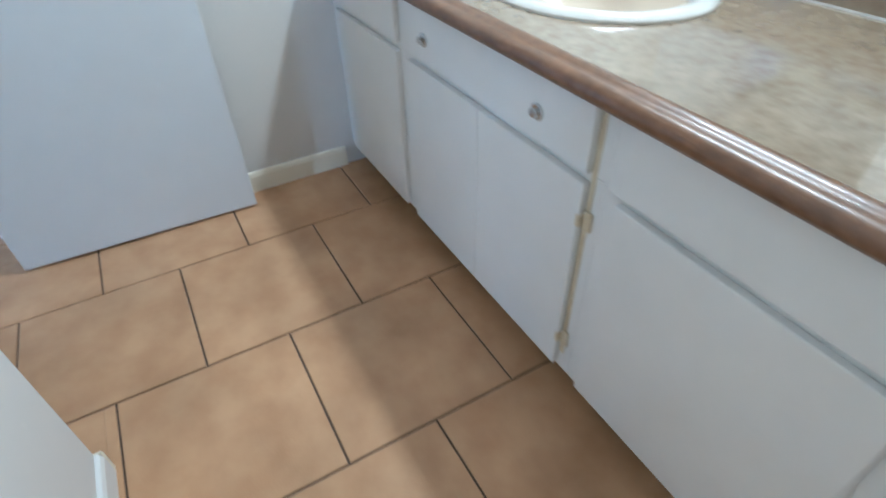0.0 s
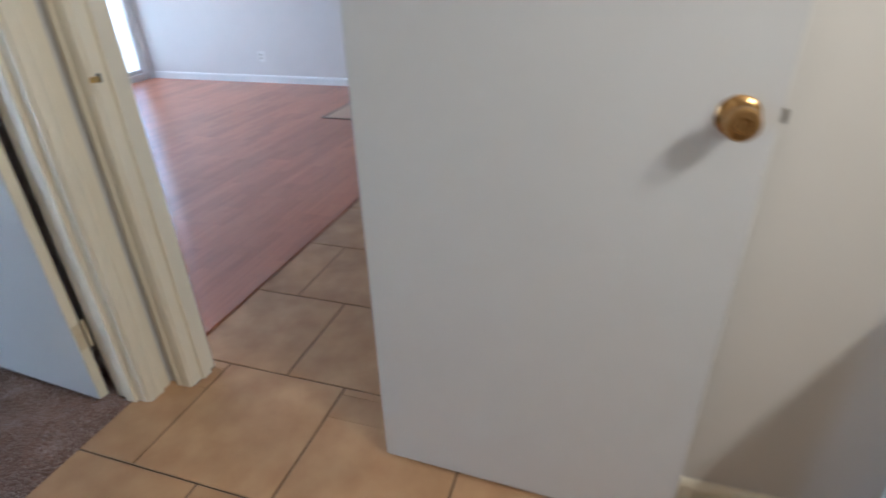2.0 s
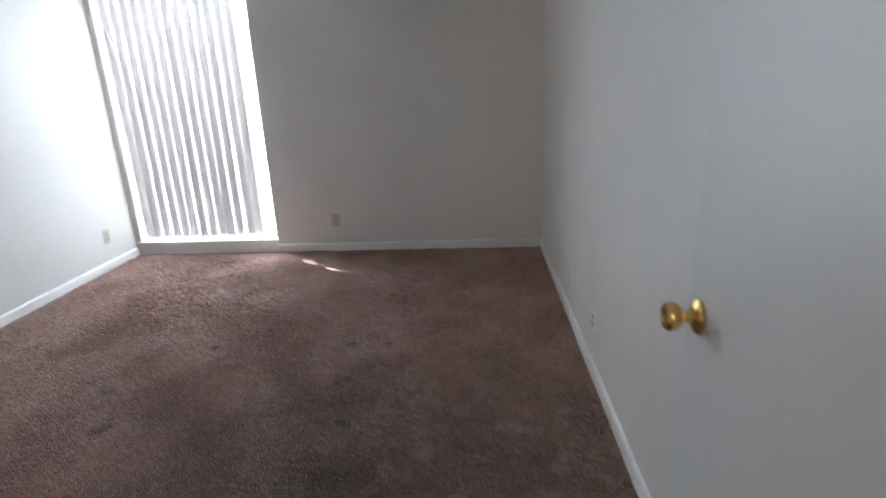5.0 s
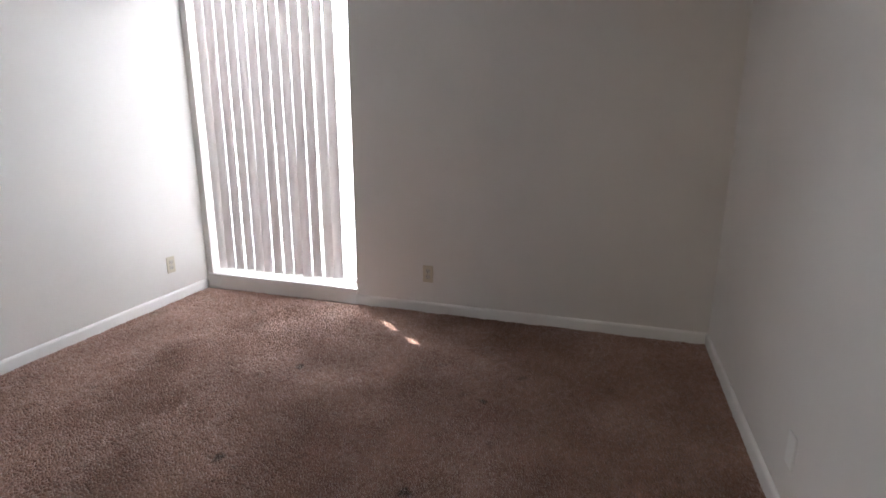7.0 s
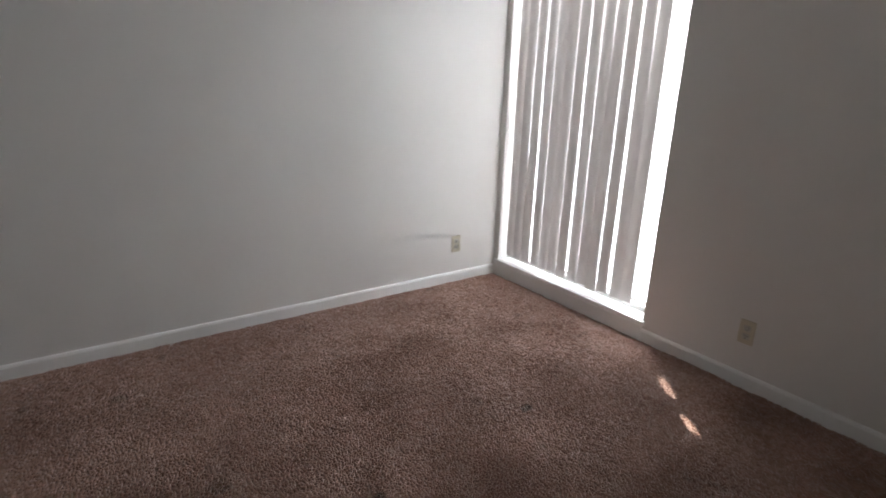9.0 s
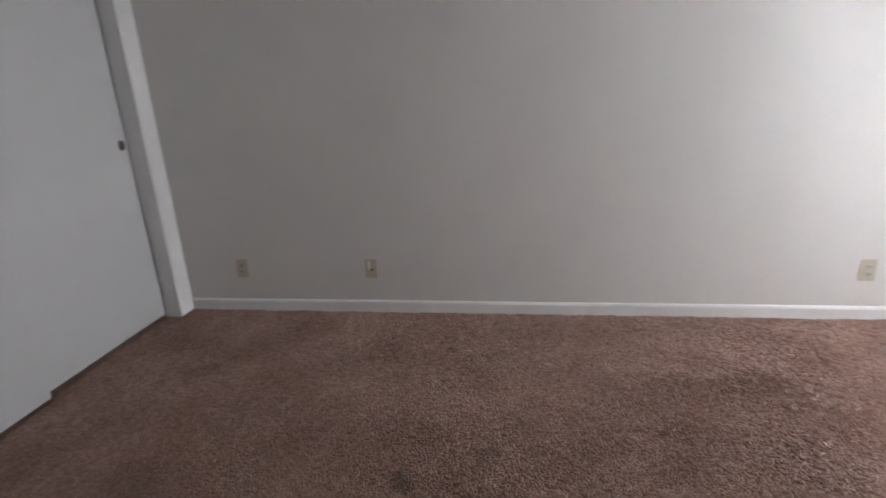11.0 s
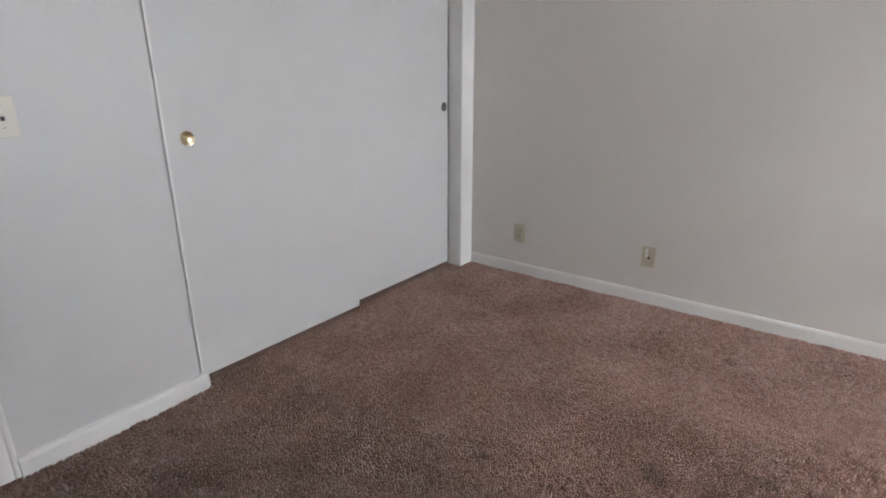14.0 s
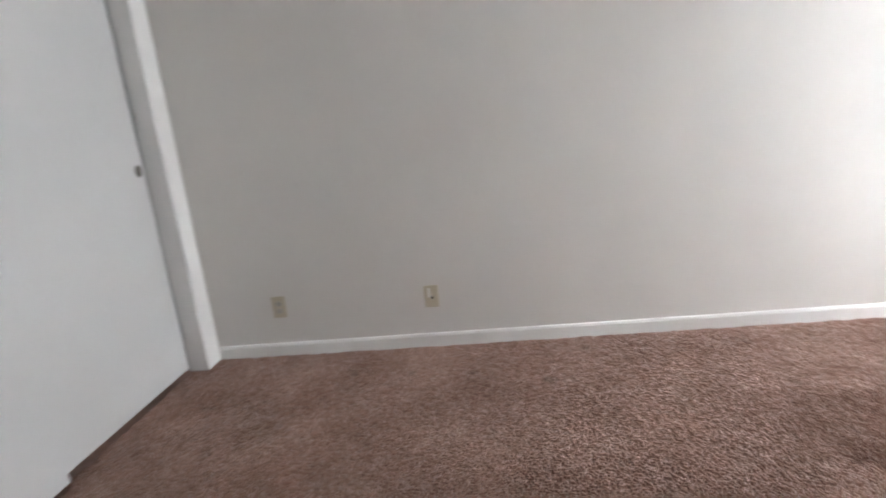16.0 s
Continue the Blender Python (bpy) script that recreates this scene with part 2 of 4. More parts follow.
    shaded.inputs[2].default_value = (0.105, 0.075, 0.064, 1)
    l.new(shade_wear.outputs[0], shaded.inputs[0])
    l.new(mix.outputs[0], shaded.inputs[1])
    # pale frayed scuffs inside the darkened area
    tear = n.new("ShaderNodeTexNoise")
    tear.inputs["Scale"].default_value, tear.inputs["Detail"].default_value, tear.inputs["Roughness"].default_value = 7, 7, 0.72
    l.new(geo.outputs["Position"], tear.inputs["Vector"])
    pale = n.new("ShaderNodeMapRange")
    pale.inputs["From Min"].default_value, pale.inputs["From Max"].default_value = 0.53, 0.62
    l.new(tear.outputs["Fac"], pale.inputs["Value"])
    amount = n.new("ShaderNodeMath")
    amount.operation = "MULTIPLY"
    l.new(pale.outputs[0], amount.inputs[0])
    l.new(shade_wear.outputs[0], amount.inputs[1])
    frayed = n.new("ShaderNodeMixRGB")
    frayed.inputs[2].default_value = (0.42, 0.33, 0.295, 1)
    l.new(amount.outputs[0], frayed.inputs[0])
    l.new(shaded.outputs[0], frayed.inputs[1])
    last = frayed.outputs[0]
    for x, y, r, strength in SPILLS:
        d = n.new("ShaderNodeVectorMath")
        d.operation = "DISTANCE"
        d.inputs[1].default_value = (x, y, 0.005)
        l.new(geo.outputs["Position"], d.inputs[0])
        wob = n.new("ShaderNodeMath")
        wob.operation = "MULTIPLY_ADD"
        wob.inputs[1].default_value, wob.inputs[2].default_value = -1.6 * r, 0.8 * r
        rough = n.new("ShaderNodeTexNoise")
        rough.inputs["Scale"].default_value = 0.9 / r
        rough.inputs["Detail"].default_value = 4
        l.new(geo.outputs["Position"], rough.inputs["Vector"])
        l.new(rough.outputs["Fac"], wob.inputs[0])
        add = n.new("ShaderNodeMath")
        l.new(d.outputs["Value"], add.inputs[0])
        l.new(wob.outputs[0], add.inputs[1])
        fall = n.new("ShaderNodeMapRange")
        fall.inputs["From Min"].default_value, fall.inputs["From Max"].default_value = 0.5 * r, r
        fall.inputs["To Min"].default_value, fall.inputs["To Max"].default_value = strength, 0.0
        l.new(add.outputs[0], fall.inputs["Value"])
        spot = n.new("ShaderNodeMixRGB")
        spot.inputs[2].default_value = (0.04, 0.026, 0.02, 1)
        l.new(fall.outputs[0], spot.inputs[0])
        l.new(last, spot.inputs[1])
        last = spot.outputs[0]
    l.new(last, b.inputs["Base Color"])
    return m


# spills on the carpet: place, radius, strength
SPILLS = [(-2.13, 1.60, 0.06, 0.6), (-1.85, 0.17, 0.06, 0.35), (-2.09, 3.085, 0.035, 0.85), (-1.22, 2.353, 0.032, 0.9), (-1.02, 2.346, 0.028, 0.9),
          (-1.97, 2.32, 0.03, 0.85), (-1.10, 1.648, 0.04, 0.8), (-0.18, 2.341, 0.018, 0.8), (-0.06, 1.60, 0.025, 0.85), (-1.09, 3.03, 0.022, 0.9),
          (-3.05, 1.67, 0.04, 0.5), (-2.30, 1.90, 0.05, 0.4), (-0.61, 1.50, 0.03, 0.4)]
CARPET = carpet_material("brown_carpet_backing", False)
TUFT = carpet_material("brown_carpet_fibre", True)


def vane_material():
    """Pale fabric that lets some light through."""
    m = bpy.data.materials.new("blind_fabric")
    m.use_nodes = True
    n, l = m.node_tree.nodes, m.node_tree.links
    b = n["Principled BSDF"]
    b.inputs["Base Color"].default_value = (0.70, 0.655, 0.62, 1)
    b.inputs["Roughness"].default_value = 0.6
    geo = n.new("ShaderNodeNewGeometry")
    weave = n.new("ShaderNodeTexNoise")
    weave.inputs["Scale"].default_value = 9
    l.new(geo.outputs["Position"], weave.inputs["Vector"])
    ramp = n.new("ShaderNodeValToRGB")
    ramp.color_ramp.elements[0].color = (0.58, 0.535, 0.515, 1)
    ramp.color_ramp.elements[1].color = (0.70, 0.68, 0.675, 1)
    l.new(weave.outputs["Fac"], ramp.inputs["Fac"])
    l.new(ramp.outputs[0], b.inputs["Base Color"])
    tr = n.new("ShaderNodeBsdfTranslucent")
    tr.inputs[0].default_value = (0.72, 0.63, 0.58, 1)
    mix = n.new("ShaderNodeMixShader")
    mix.inputs[0].default_value = 0.011
    l.new(b.outputs[0], mix.inputs[1])
    l.new(tr.outputs[0], mix.inputs[2])
    l.new(mix.outputs[0], n["Material Output"].inputs[0])
    return m


VANE = vane_material()
GLASS = bpy.data.materials.new("window_glass")
GLASS.use_nodes = True
GLASS.node_tree.nodes["Principled BSDF"].inputs["Transmission Weight"].default_value = 1.0
GLASS.node_tree.nodes["Principled BSDF"].inputs["Roughness"].default_value = 0.0
GLASS.node_tree.nodes["Principled BSDF"].inputs["IOR"].default_value = 1.45
MIRROR = bpy.data.materials.new("mirror_silver")
MIRROR.use_nodes = True
MIRROR.node_tree.nodes["Principled BSDF"].inputs["Metallic"].default_value = 1.0
MIRROR.node_tree.nodes["Principled BSDF"].inputs["Roughness"].default_value = 0.02
MIRROR.node_tree.nodes["Principled BSDF"].inputs["Base Color"].default_value = (0.88, 0.9, 0.89, 1)


# ---- shapes ----
def box(bm, a, b, bevel=0.0, seg=1):
    """A box between two corners, its edges rounded by bevel."""
    tmp = bmesh.new()
    bmesh.ops.create_cube(tmp, size=1.0)
    for v in tmp.verts:
        v.co = Vector([a[i] + (v.co[i] + 0.5) * (b[i] - a[i]) for i in range(3)])
    if bevel:
        bmesh.ops.bevel(tmp, geom=tmp.edges[:], offset=bevel, segments=seg, profile=0.5, affect="EDGES")
    mesh = bpy.data.meshes.new("tmp")
    bmesh.ops.recalc_face_normals(tmp, faces=tmp.faces[:])
    tmp.to_mesh(mesh)
    tmp.free()
    bm.from_mesh(mesh)
    bpy.data.meshes.remove(mesh)
    return bm


def boxes(pairs, bevel=0.0, seg=1):
    bm = bmesh.new()
    for a, b in pairs:
        box(bm, a, b, bevel, seg)
    return bm


def lathe(profile, m=None, segs=28):
    """A turned shape: (radius, height) points spun round z, then moved by m."""
    bm = bmesh.new()
    rings = []
    for r, z in profile:
        if r < 1e-6:
            rings.append([bm.verts.new((0, 0, z))])
        else:
            rings.append([bm.verts.new((r * math.cos(2 * math.pi * k / segs), r * math.sin(2 * math.pi * k / segs), z)) for k in range(segs)])
    for lo, hi in zip(rings, rings[1:]):
        for k in range(segs):
            j = (k + 1) % segs
            if len(lo) == 1:
                bm.faces.new((lo[0], hi[k], hi[j]))
            elif len(hi) == 1:
                bm.faces.new((lo[k], lo[j], hi[0]))
            else:
                bm.faces.new((lo[k], lo[j], hi[j], hi[k]))
    bmesh.ops.recalc_face_normals(bm, faces=bm.faces[:])
    if m is not None:
        bm.transform(m)
    return bm


def extrude_profile(points, start, end, up=(0, 0, 1), out=(0, -1, 0)):
    """A moulding: profile points (out, up) swept straight from start to end."""
    bm = bmesh.new()
    s, e, u, o = Vector(start), Vector(end), Vector(up), Vector(out)
    a = [bm.verts.new(s + o * p + u * q) for p, q in points]
    b = [bm.verts.new(e + o * p + u * q) for p, q in points]
    k = len(points)
    for i in range(k):
        j = (i + 1) % k
        bm.faces.new((a[i], a[j], b[j], b[i]))
    bm.faces.new(a)
    bm.faces.new(b[::-1])
    bmesh.ops.recalc_face_normals(bm, faces=bm.faces[:])
    return bm


def part(name, bm, mat, parent=None, label="", smooth=False):
    mesh = bpy.data.meshes.new(name)
    bm.to_mesh(mesh)
    bm.free()
    mesh.materials.append(mat)
    if smooth:
        for p in mesh.polygons:
            p.use_smooth = True
        mesh.set_sharp_from_angle(angle=radians(35))
    ob = new(name, mesh)
    if parent is not None:
        ob.parent = parent
        ob.matrix_parent_inverse = parent.matrix_world.inverted()
    if label:
        tagged(ob, label)
    return ob


def thing(name, at, label, category, group="", kind=""):
    """An empty at the base of a thing, to hold its parts."""
    ob = new(name)
    ob.location = at
    ob.empty_display_size = 0.05
    bpy.context.view_layer.update()
    return tagged(ob, label, category, group, kind)


def structure(name, bm, mat, label, category):
    return tagged(part(name, bm, mat), label, category, kind="structure")


# ---- the place: sizes ----
H = 2.44            # ceiling height
BX, BY = -3.488, 4.061   # bedroom: west wall face, north wall face (its east wall is x = 0, its south wall y = 0)
DL, DR = -0.87, -0.112   # bedroom doorway
JS, JH = -0.217, -0.955  # vanity room doorway: strike side, hinge side
WL, WR, WB, WT = -3.44, -2.235, 0.105, 2.10   # bedroom window
VS = -2.77          # vanity room's south wall face
CN = -1.15          # vanity room's north wall face
HX = -0.98          # hall's west wall face
LX, LY = 4.65, 4.30 # living room: east and north wall faces
CL, CR = -1.56, -3.350  # closet opening

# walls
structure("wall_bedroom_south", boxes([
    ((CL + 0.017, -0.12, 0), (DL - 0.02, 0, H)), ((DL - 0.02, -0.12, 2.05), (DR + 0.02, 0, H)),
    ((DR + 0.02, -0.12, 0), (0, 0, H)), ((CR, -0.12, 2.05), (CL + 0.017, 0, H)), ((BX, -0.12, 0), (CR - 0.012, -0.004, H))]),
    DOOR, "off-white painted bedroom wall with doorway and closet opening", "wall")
structure("wall_dividing", boxes([
    ((0, VS, 0), (0.1, JH - 0.02, H)), ((0, JH - 0.02, 2.05), (0.1, JS + 0.02, H)), ((0, JS + 0.02, 0), (0.1, BY, H))]),
    WALL, "off-white painted wall between bedroom, vanity room and living room", "wall")
structure("wall_bedroom_north", boxes([
    ((BX, BY, 0), (WR, BY + 0.14, WB)), ((BX, BY, WT), (WR, BY + 0.14, H)), ((BX, BY, WB), (WL, BY + 0.14, WT)),
    ((WR, BY, 0), (0.1, BY + 0.14, H))]),
    WALL, "off-white painted bedroom wall around a tall window", "wall")
structure("wall_bedroom_west", boxes([((BX - 0.1, -0.80, 0), (BX, BY + 0.14, H))]), WALL, "off-white painted bedroom wall with three outlets", "wall")
structure("wall_closet", boxes([((BX, -0.80, 0), (-1.08, -0.72, H)), ((CL + 0.05, -0.72, 0), (CL + 0.13, -0.12, H))]), WALL, "plain painted closet back and side wall", "wall")
structure("wall_hall_west", boxes([((HX - 0.1, CN + 0.1, 0), (HX, -0.12, H))]), HALL, "short painted hall wall tinted as if lit by a warm lamp", "wall")
structure("wall_vanity_north", boxes([((-2.9, CN, 0), (HX, CN + 0.1, H))]), WALL, "off-white painted wall facing the vanity", "wall")
structure("wall_vanity_south", boxes([((-3.0, VS - 0.1, 0), (0.1, VS, H))]), WALL, "off-white painted wall behind the vanity", "wall")
structure("wall_vanity_west", boxes([((-3.0, VS, 0), (-2.9, CN + 0.1, H))]), WALL, "off-white painted end wall of the vanity room", "wall")
structure("wall_living_east", boxes([
    ((LX, -2.87, 0), (LX + 0.1, 0.22, H)), ((LX, 0.22, 2.06), (LX + 0.1, 1.14, H)), ((LX, 1.14, 0), (LX + 0.1, LY + 0.1, H))]),
    WALL, "off-white painted living room wall with the front door", "wall")
structure("wall_living_north", boxes([
    ((0.1, LY, 0), (0.8, LY + 0.1, H)), ((0.8, LY, 0), (4.57, LY + 0.1, 0.07)), ((0.8, LY, 2.1), (4.57, LY + 0.1, H)), ((4.57, LY, 0), (LX, LY + 0.1, H)),
    ((0.1, BY + 0.14, 0), (0.2, LY, H))]),
    WALL, "off-white painted living room wall around a glass door", "wall")
structure("wall_living_south", boxes([((0.1, -2.97, 0), (LX + 0.1, -2.87, H))]), WALL, "plain painted far end wall of the living room", "wall")
structure("ceiling", boxes([((-3.6, -3.0, H), (4.8, 4.45, H + 0.1))]), CEIL, "white textured flat ceiling", "ceiling")

# floors
structure("floor_bedroom", boxes([((BX, -0.065, -0.1), (0, BY, -0.012)), ((BX, -0.72, -0.1), (CL + 0.05, -0.065, -0.012))]), CARPET, "brown carpet backing under the pile", "floor")
floor_tile = structure("floor_vanity_room", boxes([((-3.0, VS, -0.1), (0.05, -0.80, -0.004)), ((HX, -0.80, -0.1), (0.1, -0.065, -0.004)), ((0.1, -2.87, -0.1), (LX, -0.07, -0.004))]),
    GROUT, "large beige ceramic floor tiles with dark grout", "floor")
floor_wood = structure("floor_living_room", boxes([((0.1, -0.07, -0.1), (LX, LY, -0.006))]), DARK, "glossy reddish laminate wood floor", "floor")
structure("ground", boxes([((-60, BY + 0.14, -0.25), (60, 90, -0.15))]), GROUND, "grey concrete ground outside", "ground")


# ---- baseboards and door trim ----
BASE = [(0, -0.0115), (0.013, -0.0115), (0.013, 0.052), (0.009, 0.062), (0.004, 0.066), (0, 0.066)]


def baseboard(a, b, out, mat=TRIM, tall=1.0, thick=1.0):
    return structure("baseboard", extrude_profile([(p * thick, q * tall) for p, q in BASE], (*a, 0), (*b, 0), out=(*out, 0)), mat, "white painted wooden baseboard", "baseboard")


baseboard((BX, 0.0), (BX, BY), (1, 0))
baseboard((WR + 0.002, BY), (0, BY), (0, -1))
baseboard((0, 0.012), (0, BY - 0.013), (-1, 0))
baseboard((DL - 0.062, 0), (CL, 0), (0, 1), thick=1.7)
baseboard((CL + 0.0, 0.013), (CL, -0.02), (-1, 0))
baseboard((0, VS + 0.64), (0, JH - 0.08), (-1, 0), CREAM, 1.25)
baseboard((HX, CN), (-2.9, CN), (0, -1), TRIM, 1.25)
baseboard((HX, CN - 0.013), (HX, -0.137), (1, 0), CREAM, 1.25)
baseboard((LX, LY), (LX, 1.21), (-1, 0), TRIM, 1.3)
baseboard((0.8, LY), (0.1, LY), (0, -1))
baseboard((0.1, 0.0), (0.1, BY + 0.14), (1, 0))

CASE = [(0, 0), (0.008, 0), (0.0105, 0.0015), (0.012, 0.005), (0.013, 0.012), (0.0132, 0.036), (0.0115, 0.0385), (0.0118, 0.041), (0.0148, 0.044), (0.0155, 0.049), (0.0145, 0.055), (0.011, 0.058), (0, 0.058)]


def casing(x, y, side, out, h=2.05, name="trim", mat=CREAM):
    """An upright door casing; side: the way from the opening, out: the way from the wall."""
    ob = part(name, extrude_profile(CASE, (x, y, 0), (x, y, h + 0.06), up=(*side, 0), out=(*out, 0)), mat, smooth=True)
    return tagged(ob, "cream painted moulded door casing" if mat is CREAM else "white painted moulded door casing", "trim", kind="structure")


def jamb(lo, hi, label="cream painted door jamb with worn edges"):
    return structure("trim", boxes([(lo, hi)], 0.002), CREAM, label, "trim")


# bedroom doorway
jamb((DL - 0.018, -0.122, 0), (DL, 0.002, 2.05))
jamb((DR, -0.122, 0), (DR + 0.018, 0.002, 2.05))
jamb((DL - 0.018, -0.122, 2.05), (DR + 0.018, 0.002, 2.068))
jamb((DL, -0.085, 0), (DL + 0.012, -0.045, 2.05), "cream painted door stop strip")
jamb((DR - 0.012, -0.085, 0), (DR, -0.045, 2.05), "cream painted door stop strip")
casing(DL - 0.005, -0.12, (-1, 0), (0, -1))
casing(DR + 0.005, -0.12, (1, 0), (0, -1))
casing(DL - 0.005, 0, (-1, 0), (0, 1), mat=TRIM)
casing(DR + 0.005, 0, (1, 0), (0, 1), mat=TRIM)
structure("trim", extrude_profile(CASE, (DL - 0.063, -0.12, 2.055), (DR + 0.063, -0.12, 2.055), up=(0, 0, 1), out=(0, -1, 0)), CREAM, "cream painted moulded head casing", "trim")
structure("trim", extrude_profile(CASE, (DL - 0.063, 0, 2.055), (DR + 0.063, 0, 2.055), up=(0, 0, 1), out=(0, 1, 0)), TRIM, "white painted moulded head casing", "trim")
for x0, x1 in ((HX + 0.0005, DL - 0.0635), (DR + 0.0635, -0.016)):
    structure("trim", boxes([((x0, -0.127, 0), (x1, -0.1195, 2.11))], 0.0015), CREAM, "cream painted filler board beside the casing", "trim")
# vanity room doorway
jamb((-0.004, JS, 0), (0.104, JS + 0.018, 2.05))
jamb((-0.004, JH - 0.018, 0), (0.104, JH, 2.05))
jamb((-0.004, JH - 0.018, 2.05), (0.104, JS + 0.018, 2.068))
jamb((0.035, JS - 0.012, 0), (0.075, JS, 2.05), "cream painted door stop strip")
casing(0, JS + 0.006, (0, 1), (-1, 0))
casing(0, JH - 0.006, (0, -1), (-1, 0))
casing(0.1, JS + 0.006, (0, 1), (1, 0), mat=TRIM)
casing(0.1, JH - 0.006, (0, -1), (1, 0), mat=TRIM)
# closet opening
structure("trim", boxes([((CR - 0.012, -0.095, 0), (CR, 0.004, 2.05)), ((BX + 0.0135, -0.0035, 0), (CR - 0.0125, 0.004, 2.05))], 0.002), TRIM, "white painted closet jamb board", "trim")
structure("trim", boxes([((CL, -0.15, 0), (CL + 0.010, -0.002, 2.05))], 0.002), TRIM, "white painted closet jamb board", "trim")
structure("trim", boxes([((CL + 0.010, -0.10, 0), (CL + 0.0175, -0.010, 2.05))]), STEEL, "grey sealant joint beside the closet jamb", "trim")
structure("trim", boxes([((CR, -0.050, 1.995), (CL, -0.01, 2.05))], 0.002), TRIM, "white painted closet track cover", "trim")
# bedroom window surround
structure("window_sill", boxes([((BX + 0.013, BY - 0.018, WB - 0.022), (WR + 0.012, BY + 0.12, WB + 0.004)), ((BX, BY - 0.013, -0.0115), (WR + 0.002, BY, WB - 0.022))], 0.003), TRIM, "white painted window sill board and apron near the floor", "window sill")


# ---- doors ----
def knob(name, at, axis, label, parent, metal=BRASS):
    """A round brass door knob with its rose, along axis from at."""
    turn = Vector(axis).to_track_quat("Z", "Y").to_matrix().to_4x4()
    m = Matrix.Translation(at) @ turn
    rose = [(0, 0), (0.033, 0), (0.034, 0.004), (0.028, 0.010), (0.015, 0.013), (0, 0.013)]
    ball = [(0.011, 0.012), (0.011, 0.030), (0.018, 0.034), (0.0255, 0.041), (0.0275, 0.050), (0.0265, 0.058), (0.022, 0.063), (0.012, 0.0635), (0.010, 0.061), (0, 0.0605)]
    k = part(name, lathe(ball, m), metal, parent, label, True)
    part("rose", lathe(rose, m), metal, k, "", True)
    return k


bed_door = thing("door_bedroom", (0, 0, 0), "white flat bedroom door standing open along the wall", "door", kind="structure")
part("door_slab", boxes([((0, 0, 0.022), (0.032, 0.745, 2.03))], 0.0015), DOOR, bed_door)
part("hinge_edge", boxes([((0.0015, -0.002, 0.024), (0.0305, 0.0005, 2.028))]), CREAM, bed_door, "cream painted door edge")
knob("door_knob", (0, 0.683, 0.91), (-1, 0, 0), "polished brass round knob", bed_door)
knob("door_knob", (0.032, 0.683, 0.91), (1, 0, 0), "polished brass round knob", bed_door)
part("latch", boxes([((0.008, 0.7445, 0.885), (0.027, 0.7465, 0.937)), ((0.012, 0.746, 0.90), (0.022, 0.754, 0.92))]), BRASS, bed_door)
for z in (0.265, 1.80):
    h = part("hinge", boxes([((0.004, -0.0035, z - 0.045), (0.0305, -0.0015, z + 0.045))], 0.0006), AGED, bed_door, "paint-flecked butt hinge")
    part("hinge_pin", lathe([(0, -0.046), (0.006, -0.046), (0.006, 0.046), (0.004, 0.052), (0, 0.052)], Matrix.Translation((0.040, -0.004, z)), 12), AGED, h)
bed_door.matrix_world = pose(-0.160, 0.019, 0, 0, 0, -math.degrees(math.atan2(0.039, 0.723)))

bath_door = thing("door_vanity", (0, 0, 0), "white flat interior door folded back against the wall", "door", kind="structure")
part("door_slab", boxes([((0, -0.756, 0.012), (0.035, 0, 2.03))], 0.0015), DOOR, bath_door)
knob("door_knob", (0, -0.695, 1.035), (-1, 0, 0), "tarnished brass round knob", bath_door, ANTIQUE)
part("latch", boxes([((0.008, -0.7575, 1.008), (0.027, -0.7555, 1.062)), ((0.012, -0.768, 1.024), (0.022, -0.757, 1.046))]), STEEL, bath_door, "small steel latch bolt")
for z in (0.25, 1.80):
    part("hinge", boxes([((0.030, -0.002, z - 0.045), (0.040, 0.010, z + 0.045))], 0.001), BRASS, bath_door)
bath_door.matrix_world = pose(-0.089, -0.968, 0, 0, 0, -1.75)


def strike_plate(m, label):
    """A painted-over strike plate with a worn brass lip; its face lies in the xz plane, facing -y."""
    p = tagged(part("strike_plate", boxes([((-0.012, -0.0012, -0.029), (0.014, 0.0006, 0.029))], 0.0005), CREAM), label, "strike plate")
    part("bolt_hole", boxes([((0.000, -0.0020, -0.011), (0.012, -0.0010, 0.011))]), BLACK, p, "dark bolt hole")
    part("lip", boxes([((-0.022, -0.0075, -0.008), (0.002, -0.0010, 0.006))], 0.0012), BRASS, p, "worn brass lip")
    p.matrix_world = m
    return p


strike_plate(pose(0.004, JS, 1.022), "painted strike plate with worn brass lip on the jamb")
strike_plate(pose(DL, -0.020, 0.905, 0, 0, 90), "painted strike plate with worn lip on the bedroom jamb")
chip = tagged(part("paint_chip", lathe([(0, 0.0010), (0.75, 0.0010), (1.0, 0.0)], Matrix.Translation((DL, -0.020, 1.008)) @ pose(0, 0, 0, 0, 90, 0) @ Matrix.Diagonal((0.021, 0.0085, 1, 1)), 14), BARE), "bare brown chip in the jamb paint", "chip")

